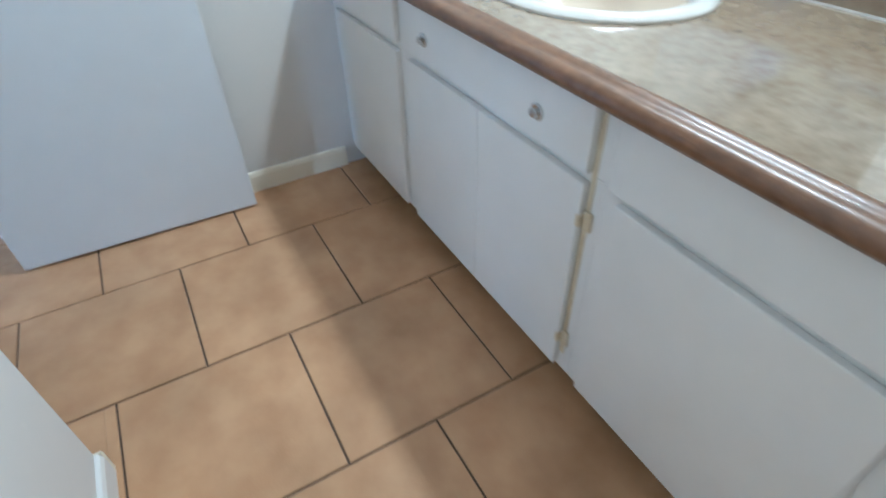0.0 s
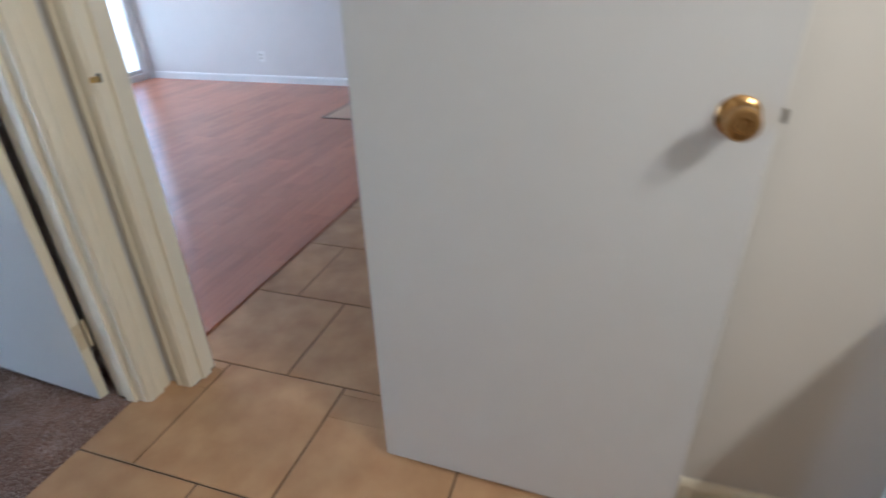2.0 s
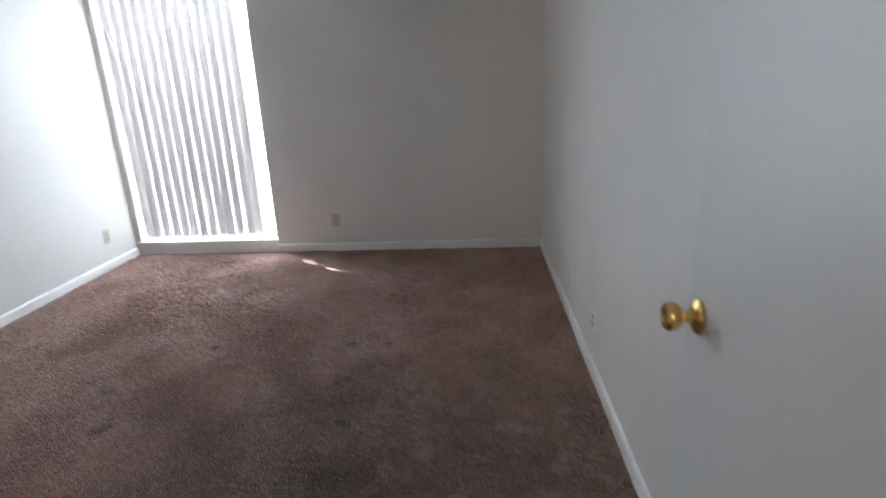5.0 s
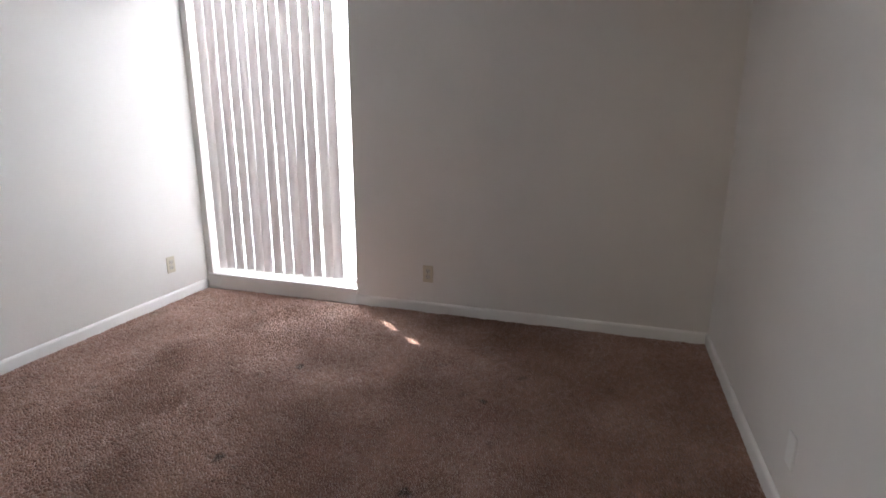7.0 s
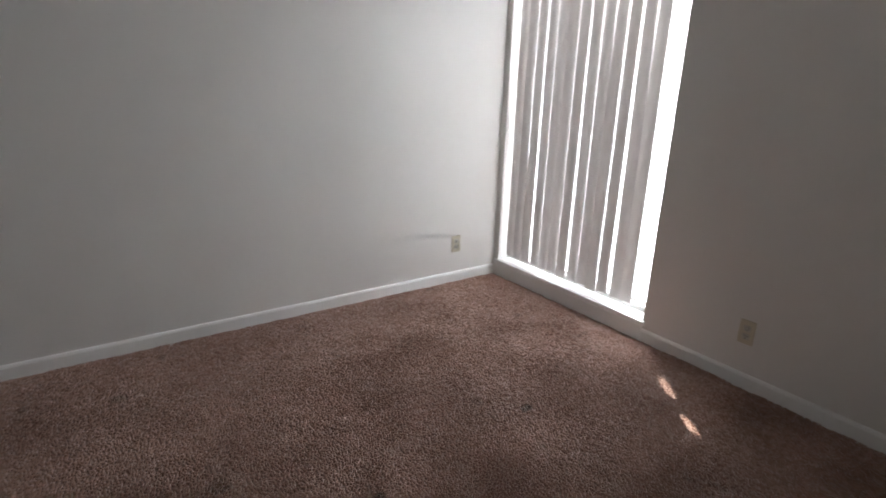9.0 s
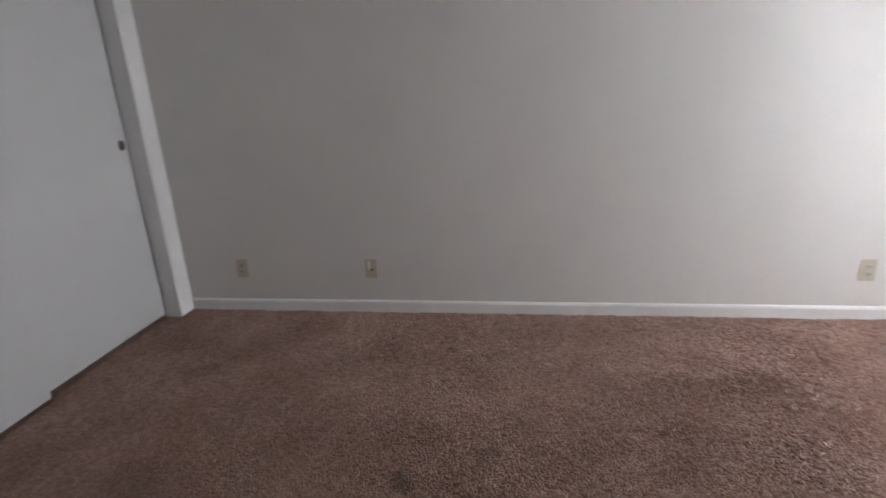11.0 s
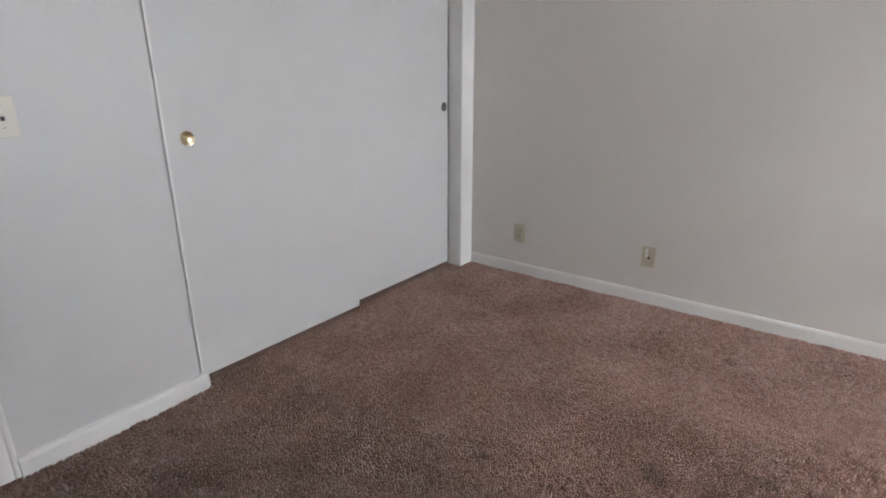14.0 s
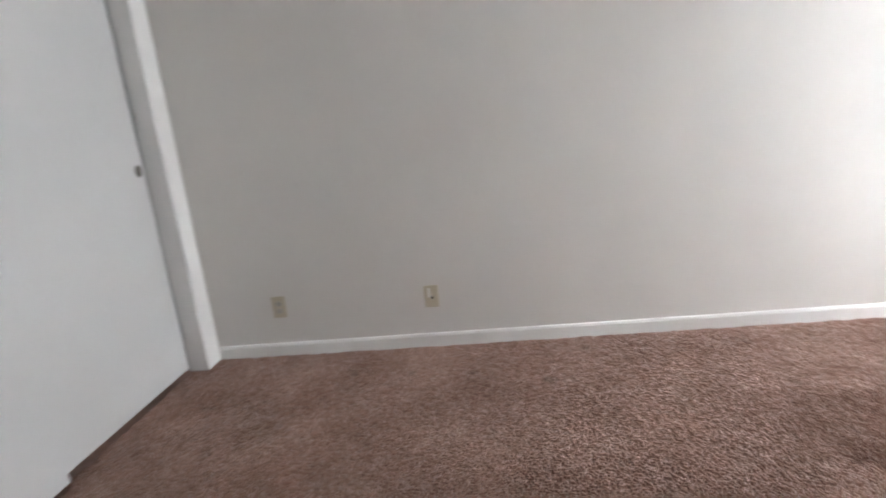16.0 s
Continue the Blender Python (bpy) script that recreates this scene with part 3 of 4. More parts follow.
front_door = thing("door_front", (LX, 0.68, 0), "white front door with dark deadbolt and knob", "door", kind="structure")
part("door_slab", boxes([((LX + 0.02, 0.235, 0.015), (LX + 0.065, 1.125, 2.045))], 0.002), DOOR, front_door)
part("door_frame", boxes([((LX - 0.002, 1.125, 0), (LX + 0.1, 1.14, 2.06)), ((LX - 0.002, 0.22, 0), (LX + 0.1, 0.235, 2.06)), ((LX - 0.014, 1.14, 0), (LX, 1.20, 2.11)), ((LX - 0.014, 0.16, 0), (LX, 0.22, 2.11))], 0.002), TRIM, front_door)
part("door_knob", lathe([(0, 0), (0.032, 0), (0.032, 0.008), (0.012, 0.012), (0.012, 0.035), (0.027, 0.045), (0.028, 0.060), (0, 0.066)], Matrix.Translation((LX + 0.02, 1.055, 0.93)) @ pose(0, 0, 0, 0, -90, 0)), STEEL, front_door, "dark metal knob", True)
part("deadbolt", lathe([(0, 0), (0.031, 0), (0.028, 0.018), (0, 0.02)], Matrix.Translation((LX + 0.02, 1.055, 1.10)) @ pose(0, 0, 0, 0, -90, 0)), STEEL, front_door, "dark metal deadbolt", True)
part("threshold", boxes([((LX - 0.03, 0.235, 0), (LX + 0.1, 1.125, 0.015))], 0.003), STEEL, front_door)


# ---- outlets and switches ----
def outlet(m, kind="duplex", mat=PLATE, label="ivory duplex wall outlet", name="wall_outlet"):
    """A wall plate in its own xz plane, facing -y, placed by m."""
    bm = boxes([((-0.035, -0.006, -0.057), (0.035, 0, 0.057))], 0.003, 2)
    p = tagged(part(name, bm, mat), label, "outlet" if kind != "toggle" else "light switch", "wall plates")
    if kind == "duplex":
        for s in (-1, 1):
            r = part("receptacle", boxes([((-0.017, -0.0085, s * 0.0195 - 0.014), (0.017, -0.004, s * 0.0195 + 0.014))], 0.003), SOCKET, p)
            for x0, x1, z0, z1 in ((-0.0085, -0.0060, -0.002, 0.007), (0.0060, 0.0085, -0.002, 0.007), (-0.0025, 0.0025, -0.0105, -0.0055)):
                part("slot", boxes([((x0, -0.0092, s * 0.0195 + z0), (x1, -0.0080, s * 0.0195 + z1))]), BLACK, r)
        part("screw", lathe([(0, 0), (0.003, 0), (0.002, 0.0015), (0, 0.0015)], Matrix.Translation((0, -0.006, 0)) @ pose(0, 0, 0, 90, 0, 0), 10), STEEL, p)
    elif kind == "gfci":
        r = part("receptacle", boxes([((-0.0165, -0.009, -0.033), (0.0165, -0.004, 0.033))], 0.002), mat, p)
        part("reset_button", boxes([((-0.008, -0.011, 0.001), (0.008, -0.008, 0.007))], 0.001), RED, r, "red reset button")
        part("test_button", boxes([((-0.008, -0.011, -0.007), (0.008, -0.008, -0.001))], 0.001), BLACK, r, "black test button")
        for s in (-1, 1):
            for x0, x1 in ((-0.0085, -0.0060), (0.0060, 0.0085)):
                part("slot", boxes([((x0, -0.0097, s * 0.021 - 0.004), (x1, -0.0085, s * 0.021 + 0.005))]), BLACK, r)
    elif kind == "toggle":
        part("toggle", boxes([((-0.005, -0.018, 0.002), (0.005, -0.004, 0.012)), ((-0.006, -0.0072, -0.013), (0.006, -0.004, 0.013))], 0.001), mat, p)
        part("slot", boxes([((-0.0052, -0.0078, -0.011), (0.0052, -0.0070, 0.001))]), BLACK, p)
        for z in (-0.030, 0.030):
            part("screw", lathe([(0, 0), (0.0032, 0), (0.002, 0.0015), (0, 0.0015)], Matrix.Translation((0, -0.006, z)) @ pose(0, 0, 0, 90, 0, 0), 10), STEEL, p)
    elif kind == "cable":
        part("socket", lathe([(0, 0), (0.007, 0), (0.007, 0.003), (0.0045, 0.004), (0.0045, 0.011), (0, 0.011)], Matrix.Translation((0.004, -0.006, -0.004)) @ pose(0, 0, 0, 90, 0, 0), 12), BLACK, p, "dark coaxial socket")
        part("paint_smear", boxes([((-0.018, -0.0075, -0.004), (-0.004, -0.0055, 0.046))], 0.001), WPLATE, p, "smear of white wall paint")
    p.matrix_world = m
    return p


outlet(pose(BX, 0.364, 0.262, 0, 0, 90), mat=PLATE, label="ivory duplex outlet low on the wall")
outlet(pose(BX, 1.152, 0.262, 0, 0, 90), "cable", label="ivory cable plate with a paint smear")
outlet(pose(BX, 3.715, 0.262, 0, 0, 90), label="ivory duplex outlet beside the window")
outlet(pose(-1.711, BY, 0.262), label="ivory duplex outlet on the window wall")
outlet(pose(0, 2.06, 0.262, 0, 0, -90), mat=WPLATE, label="white duplex outlet on the door-side wall")
outlet(pose(0, 2.60, 0.258, 0, 0, -90), "blank", mat=WPLATE, label="white blank wall plate")
outlet(pose(-1.112, 0, 1.095, 0, 0, 180), "toggle", mat=LIGHT_IVORY, label="ivory single toggle light switch beside the door", name="light_switch")
outlet(pose(0, -2.242, 1.075, 0, 0, -90), "gfci", mat=LIGHT_IVORY, label="ivory safety outlet above the counter")
outlet(pose(LX, 2.60, 0.30, 0, 0, -90), mat=WPLATE, label="white duplex outlet in the living room")
outlet(pose(LX, 1.42, 1.18, 0, 0, -90), "toggle", mat=PLATE, label="ivory switch beside the front door", name="light_switch")

# ---- closet ----
closet_front = thing("closet_door", (-2.0, -0.05, 0), "white flat sliding closet door with brass cup pull", "closet door")
part("panel", boxes([((-2.485, -0.089, 0.014), (CL + 0.001, -0.055, 2.03))], 0.0015), DOOR, closet_front)
CUP = [(0, 0.001), (0.020, 0.0015), (0.0235, 0.004), (0.026, 0.0045), (0.0275, 0.003), (0.0275, -0.004), (0, -0.004)]
part("cup_pull", lathe(CUP, Matrix.Translation((-1.662, -0.055, 0.982)) @ pose(0, 0, 0, -90, 0, 0)), PALE_BRASS, closet_front, "round brass cup pull", True)
closet_rear = thing("closet_door", (-2.9, -0.09, 0), "white flat sliding closet door behind the other", "closet door")
part("panel", boxes([((CR + 0.012, -0.126, 0.023), (-2.40, -0.092, 2.03))], 0.0015), DOOR, closet_rear)
part("finger_pull", lathe(CUP, Matrix.Translation((-3.296, -0.092, 1.02)) @ pose(0, 0, 0, -90, 0, 0) @ Matrix.Diagonal((0.75, 1, 1, 1))), TARNISH, closet_rear, "small dark metal finger pull", True)

# ---- bedroom window and blinds ----
window = thing("window_bedroom", (-2.84, BY + 0.1, WB), "tall white-framed bedroom window almost down to the floor", "window", kind="structure")
part("window_frame", boxes([((WL, BY + 0.10, WB + 0.004), (WL + 0.03, BY + 0.14, WT)), ((WR - 0.03, BY + 0.10, WB + 0.004), (WR, BY + 0.14, WT)), ((WL + 0.03, BY + 0.10, WB + 0.004), (WR - 0.03, BY + 0.14, WB + 0.034)), ((WL + 0.03, BY + 0.10, WT - 0.03), (WR - 0.03, BY + 0.14, WT))], 0.003), TRIM, window)
pane = part("pane", boxes([((WL + 0.03, BY + 0.118, WB + 0.034), (WR - 0.03, BY + 0.122, WT - 0.03))]), GLASS, window)
pane.visible_shadow = False

blind = thing("vertical_blind", (-2.84, BY + 0.05, WT - 0.06), "pale fabric vertical blind, closed, in the bedroom window", "blind")
part("head_rail", boxes([((WL + 0.012, BY + 0.03, WT - 0.045), (WR - 0.012, BY + 0.07, WT - 0.004))], 0.003), TRIM, blind, "white head rail")


def vane_mesh(w, h, bow):
    bm = bmesh.new()
    k, rows = 8, 10
    grid = []
    for j in range(rows + 1):
        z = -h * j / rows
        grid.append([bm.verts.new(((i / k - 0.5) * w, bow * (1 - (2 * i / k - 1) ** 2) + 0.0015 * math.sin(j * 1.3), z)) for i in range(k + 1)])
    for j in range(rows):
        for i in range(k):
            bm.faces.new((grid[j][i], grid[j][i + 1], grid[j + 1][i + 1], grid[j + 1][i]))
    return bm


VANES = 13
FIRST, LAST = -3.380, -2.396
step = (LAST - FIRST) / (VANES - 1)
for i in range(VANES):
    x = FIRST + step * i
    v = part("vane", vane_mesh(0.0715, WT - 0.05 - WB - 0.035 + random.uniform(-0.004, 0.004), 0.011), VANE, blind, smooth=True)
    v.matrix_world = pose(x, BY + 0.05, WT - 0.05, random.uniform(-0.3, 0.3), random.uniform(-0.25, 0.25), 7.5 + random.uniform(-2.5, 2.5))

# ---- living room glass door ----
glass_door = thing("window_living", (2.7, LY, 0), "white-framed glass patio door full of daylight", "window", kind="structure")
part("window_frame", boxes([((0.8, LY + 0.03, 0.07), (0.85, LY + 0.08, 2.1)), ((4.52, LY + 0.03, 0.07), (4.57, LY + 0.08, 2.1)), ((0.85, LY + 0.03, 0.07), (4.52, LY + 0.08, 0.12)), ((0.85, LY + 0.03, 2.05), (4.52, LY + 0.08, 2.1)), ((2.65, LY + 0.03, 0.12), (2.71, LY + 0.08, 2.05))], 0.003), TRIM, glass_door)
pane = part("pane", boxes([((0.85, LY + 0.05, 0.12), (2.65, LY + 0.055, 2.05))]), GLASS, glass_door)
pane.visible_shadow = False
pane = part("pane", boxes([((2.71, LY + 0.05, 0.12), (4.52, LY + 0.055, 2.05))]), GLASS, glass_door)
pane.visible_shadow = False
structure("trim", boxes([((4.57, LY - 0.012, 0), (4.63, LY, 2.16))], 0.002), TRIM, "white painted glass door casing", "trim")
structure("trim", boxes([((0.8, LY - 0.014, 0), (4.57, LY, 0.075))], 0.002), TRIM, "white painted board under the glass door", "trim")
structure("trim", boxes([((0.1, -0.066, -0.006), (LX, -0.030, 0.007))], 0.003), WOOD, "reddish wood transition strip between tile and laminate", "trim")
entry = tagged(part("entry_floor_panel", boxes([((3.31, 0.10, 0.001), (LX - 0.002, 1.07, 0.0045))], 0.002), RUG), "square of pale entry flooring by the front door", "floor panel")
structure("trim", boxes([((3.28, 0.10, 0), (3.31, 1.10, 0.007)), ((3.31, 1.07, 0), (LX - 0.002, 1.10, 0.007))], 0.003), EDGE, "dark wood edging round the entry floor", "trim")

# ---- vanity ----
FY = -2.152     # front of doors and drawers
CT = 0.832      # counter top


def vanity_unit(x0, x1, doors, drawers, label, pulls=(), hollow=False):
    """A painted cabinet: carcass with a face frame, lipped doors below and drawer fronts above."""
    u = thing("vanity_cabinet", ((x0 + x1) / 2, -2.45, 0), label, "cabinet", "vanity cabinets")
    top, front = CT - 0.034, FY - 0.018
    low = CT - 0.19 if hollow else top
    part("body", boxes([((x0, VS + 0.002, 0.095), (x1, front, low))], 0.001), CAB, u)
    if hollow:
        part("face_frame", boxes([((x0, front - 0.025, low), (x1, front, top))], 0.001), CAB, u)
        for a in (x0, x1 - 0.018):
            part("side_panel", boxes([((a, VS + 0.002, low), (a + 0.018, front - 0.025, top))], 0.001), CAB, u)
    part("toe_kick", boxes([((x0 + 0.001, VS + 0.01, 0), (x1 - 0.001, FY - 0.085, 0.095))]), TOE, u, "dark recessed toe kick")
    for a, b in doors:
        part("door", boxes([((a, FY - 0.0175, 0.108), (b, FY, 0.628))], 0.003, 2), CAB, u)
    for a, b in drawers:
        part("drawer_front", boxes([((a, FY - 0.0175, 0.648), (b, FY, 0.787))], 0.003, 2), CAB, u)
    for x in pulls:
        k = part("pull", lathe([(0, 0), (0.0165, 0), (0.017, 0.003), (0.014, 0.005), (0.007, 0.004), (0.006, 0.008), (0.0095, 0.011), (0.009, 0.014), (0, 0.0145)], Matrix.Translation((x, FY, 0.709)) @ pose(0, 0, 0, -90, 0, 0)), CHROME, u, "round chrome pull", True)
    return u


vanity_unit(-0.565, -0.002, [(-0.530, -0.062)], [(-0.530, -0.062)], "white painted vanity cabinet with one door and drawer")
mid = vanity_unit(-1.345, -0.567, [(-0.953, -0.600), (-1.308, -0.9545)], [(-1.308, -0.600)], "white painted sink cabinet with yellowed paint edge", (-0.703, -1.160), True)
part("stained_edge", boxes([((-1.320, FY - 0.0182, 0.15), (-1.3085, FY - 0.0162, 0.79))]), AGED, mid, "yellowed unpainted strip along the frame")
for z in (0.545, 0.205):
    h = part("hinge", boxes([((-1.330, FY - 0.018, z - 0.022), (-1.309, FY - 0.010, z + 0.022)), ((-1.312, FY - 0.012, z - 0.014), (-1.302, FY + 0.002, z + 0.014))], 0.003, 2), AGED, mid, "yellowed painted-over cabinet hinge")
vanity_unit(-2.30, -1.3453, [(-1.86, -1.385), (-2.28, -1.90)], [(-1.86, -1.385), (-2.28, -1.90)], "white painted vanity cabinet below the long counter")

counter = thing("vanity_counter", (-1.2, -2.45, CT - 0.04), "beige speckled laminate counter with brown rounded edge", "counter")
SX, SY, SA, SB = -0.925, -2.475, 0.272, 0.232


def counter_top():
    """The top as a sheet with an oval hole for the basin."""
    bm = bmesh.new()
    outer, inner = [], []
    n = 64
    x0, x1, y0, y1 = -2.32, -0.021, VS + 0.021, -2.132
    for k in range(n):
        a = 2 * math.pi * k / n
        c, s = math.cos(a), math.sin(a)
        inner.append((SX + (SA - 0.03) * c, SY + (SB - 0.03) * s))
        f = min(((x1 - SX) / c) if c > 1e-9 else ((x0 - SX) / c) if c < -1e-9 else 1e9, ((y1 - SY) / s) if s > 1e-9 else ((y0 - SY) / s) if s < -1e-9 else 1e9)
        outer.append((SX + f * c, SY + f * s))
    corners = [(x1, y1), (x0, y1), (x0, y0), (x1, y0)]
    iv = [bm.verts.new((*p, CT)) for p in inner]
    ov = [bm.verts.new((*p, CT)) for p in outer]
    cv = {p: bm.verts.new((*p, CT)) for p in corners}
    for k in range(n):
        j = (k + 1) % n
        a, b = outer[k], outer[j]
        loop = [iv[k], ov[k]]
        for p in corners:
            on_a = abs(a[0] - p[0]) < 1e-6 or abs(a[1] - p[1]) < 1e-6
            on_b = abs(b[0] - p[0]) < 1e-6 or abs(b[1] - p[1]) < 1e-6
            if on_a and on_b and not (abs(a[0] - b[0]) < 1e-6 or abs(a[1] - b[1]) < 1e-6):
                loop.append(cv[p])
        loop += [ov[j], iv[j]]
        bm.faces.new(loop)
    bmesh.ops.remove_doubles(bm, verts=bm.verts[:], dist=1e-5)
    g = bmesh.ops.extrude_face_region(bm, geom=bm.faces[:])
    for v in g["geom"]:
        if isinstance(v, bmesh.types.BMVert):
            v.co.z -= 0.034
    bmesh.ops.recalc_face_normals(bm, faces=bm.faces[:])
    return bm


part("worktop", counter_top(), LAMINATE, counter)
NOSE = [(-0.030, -0.002), (-0.030, 0.0008), (-0.027, 0.0045), (-0.020, 0.0075), (-0.012, 0.0075), (-0.006, 0.0045), (-0.002, 0.0025), (0.005, 0.0025), (0.013, 0.0015), (0.0205, -0.004), (0.0245, -0.013), (0.0235, -0.022), (0.018, -0.030), (0.008, -0.034), (0, -0.034), (0, -0.002)]
part("front_edge", extrude_profile(NOSE, (-2.32, -2.132, CT), (-0.001, -2.132, CT), out=(0, 1, 0)), EDGE, counter, "brown wood-look rounded front edge", True)
part("side_splash", boxes([((-0.021, VS + 0.021, CT - 0.03), (-0.001, -2.118, CT + 0.102))], 0.003, 2), LAMINATE, counter)
part("joint", boxes([((-0.0225, VS + 0.0215, CT - 0.001), (-0.0205, -2.135, CT + 0.004))]), DARK, counter, "dark joint below the splash")
part("joint", boxes([((-2.32, VS + 0.0205, CT - 0.001), (-0.023, VS + 0.0225, CT + 0.004))]), TRIM, counter, "white caulk line below the splash")
part("back_splash", boxes([((-2.32, VS + 0.001, CT - 0.03), (-0.001, VS + 0.021, CT + 0.102))], 0.003, 2), LAMINATE, counter)


RIM = [(1.0, -0.004), (1.03, -0.001), (1.035, 0.006), (1.01, 0.014), (0.96, 0.018), (0.91, 0.0165), (0.875, 0.010), (0.86, 0.004), (0.85, -0.004)]
DISH = [(0.853, -0.001), (0.842, -0.008), (0.815, -0.020), (0.76, -0.042), (0.69, -0.066), (0.60, -0.089), (0.49, -0.109), (0.36, -0.126), (0.22, -0.137), (0.07, -0.143)]


def basin(prof):
    """An oval ring of the basin; its inner rings sit a little forward, leaving a ledge for the faucet."""
    bm = lathe(prof, None, 56)
    for v in bm.verts:
        q = max(0.0, min(1.0, (1.0 - math.hypot(v.co.x, v.co.y)) * 7))
        v.co.x, v.co.y = v.co.x * SA, v.co.y * SB * (1 - 0.05 * q) + 0.020 * q
    bm.transform(Matrix.Translation((SX, SY, CT)))
    return bm


sink = thing("washbasin", (SX, SY, CT), "cream-white oval ceramic washbasin set in the counter", "sink")
part("rim", basin(RIM), CERAMIC, sink, "white rolled rim", True)
part("bowl", basin(DISH), BOWL, sink, "cream bowl", True)
part("drain", lathe([(0, -0.140), (0.022, -0.140), (0.024, -0.137), (0.019, -0.139), (0, -0.139)], Matrix.Translation((SX, SY, CT)), 20), CHROME, sink, "chrome drain ring", True)

faucet = thing("faucet", (SX + 0.025, -2.672, CT + 0.016), "chrome two-handle centerset faucet behind the basin", "faucet")
FX, FYY, FZ = SX + 0.018, -2.678, CT + 0.014
part("base", boxes([((FX - 0.082, FYY - 0.026, FZ - 0.004), (FX + 0.082, FYY + 0.026, FZ + 0.024))], 0.011, 4), CHROME, faucet, smooth=True)


def lever_arm(x, y, z, side):
    """A flat lever that rises from the handle's top, dips and widens to a rounded end."""
    bm = bmesh.new()
    rings = []
    for u, lift, half, thick in ((-0.014, 0.0, 0.009, 0.004), (0.0, 0.006, 0.010, 0.005), (0.018, 0.010, 0.008, 0.0045), (0.038, 0.008, 0.0085, 0.004), (0.056, 0.010, 0.010, 0.0035), (0.068, 0.015, 0.008, 0.003), (0.072, 0.017, 0.003, 0.002)):
        rings.append([bm.verts.new((x + side * u, y + half * math.cos(a), z + lift + thick * math.sin(a))) for a in [2 * math.pi * k / 12 for k in range(12)]])
    for lo, hi in zip(rings, rings[1:]):
        for k in range(12):
            bm.faces.new((lo[k], lo[(k + 1) % 12], hi[(k + 1) % 12], hi[k]))
    bm.faces.new(rings[0])
    bm.faces.new(rings[-1])
    bmesh.ops.recalc_face_normals(bm, faces=bm.faces[:])
    return bm


for s in (-1, 1):
    h = part("handle", lathe([(0, 0.02), (0.0275, 0.02), (0.0265, 0.036), (0.0225, 0.052), (0.017, 0.062), (0.008, 0.067), (0, 0.068)], Matrix.Translation((FX + s * 0.052, FYY, FZ))), CHROME, faucet, smooth=True)
    part("lever", lever_arm(FX + s * 0.052, FYY, FZ + 0.060, s), CHROME, h, smooth=True)


def tube(points, radius, segs=14):
    """A round bar along a line of points."""
    bm = bmesh.new()
    pts = [Vector(p) for p in points]
    rings = []
    for i, p in enumerate(pts):
        d = (pts[min(i + 1, len(pts) - 1)] - pts[max(i - 1, 0)]).normalized()
        a = d.cross(Vector((1, 0, 0))).normalized()
        b = d.cross(a)
        rings.append([bm.verts.new(p + radius * (math.cos(2 * math.pi * k / segs) * a + math.sin(2 * math.pi * k / segs) * b)) for k in range(segs)])
    for lo, hi in zip(rings, rings[1:]):
        for k in range(segs):
            bm.faces.new((lo[k], lo[(k + 1) % segs], hi[(k + 1) % segs], hi[k]))
    bm.faces.new(rings[0])
    bm.faces.new(rings[-1])
    bmesh.ops.recalc_face_normals(bm, faces=bm.faces[:])
    return bm


part("spout", tube([(FX, FYY, FZ + 0.02), (FX, FYY + 0.004, FZ + 0.050), (FX, FYY + 0.022, FZ + 0.066), (FX, FYY + 0.060, FZ + 0.066), (FX, FYY + 0.095, FZ + 0.054), (FX, FYY + 0.102, FZ + 0.040)], 0.0145), CHROME, faucet, smooth=True)
mirror = thing("wall_mirror", (-1.16, VS, 0.95), "wide frameless mirror over the vanity backsplash", "mirror")
part("glass", boxes([((-2.3, VS + 0.002, CT + 0.122), (-0.03, VS + 0.007, 1.90))], 0.001), MIRROR, mirror)
part("bottom_channel", boxes([((-2.3, VS + 0.001, CT + 0.108), (-0.03, VS + 0.012, CT + 0.122))], 0.002), CHROME, mirror, "thin metal channel")

# ---- outside the bedroom window: slotted fence, and unseen roofs added against the sun ----
fence = thing("fence", (-2.8, 4.95, -0.15), "reddish brown board fence outside the window, slotted to shape two sun patches", "fence")
for z0, z1 in ((-0.15, 0.40), (0.41, 0.95), (0.96, 1.86), (2.04, 2.165), (2.315, 2.36)):
    part("board", boxes([((-6.5, 4.94, z0), (1.0, 4.97, z1))], 0.004), ROUGHWOOD, fence)
# two slots added in the fence so sun patches fall on the carpet
for z0, z1 in ((1.86, 2.04), (2.165, 2.315)):
    for x0, x1 in ((-6.5, -3.450), (-3.310, 1.0)):
        part("board", boxes([((x0, 4.94, z0), (x1, 4.97, z1))]), ROUGHWOOD, fence)
for x in (-6.4, -4.4, -0.6):
    part("post", boxes([((x, 4.97, -0.15), (x + 0.09, 5.06, 2.36))], 0.004), ROUGHWOOD, fence)
# unseen slab added so sun reaches the bedroom only through the slots
cover = tagged(part("bedroom_sun_blocker", boxes([((-6.5, BY + 0.14, 2.37), (1.0, 4.975, 2.45))], 0.004), STUCCO), "unseen roof added to keep sun off the bedroom window", "roof", kind="structure")
# likewise added out of view, to stop direct sun at the glass door
living_blocker = tagged(part("living_sun_blocker", boxes([((1.004, LY + 0.2, 2.37), (5.6, 6.1, 2.45))], 0.004), STUCCO), "unseen roof added to keep sun out of the living room", "roof", kind="structure")

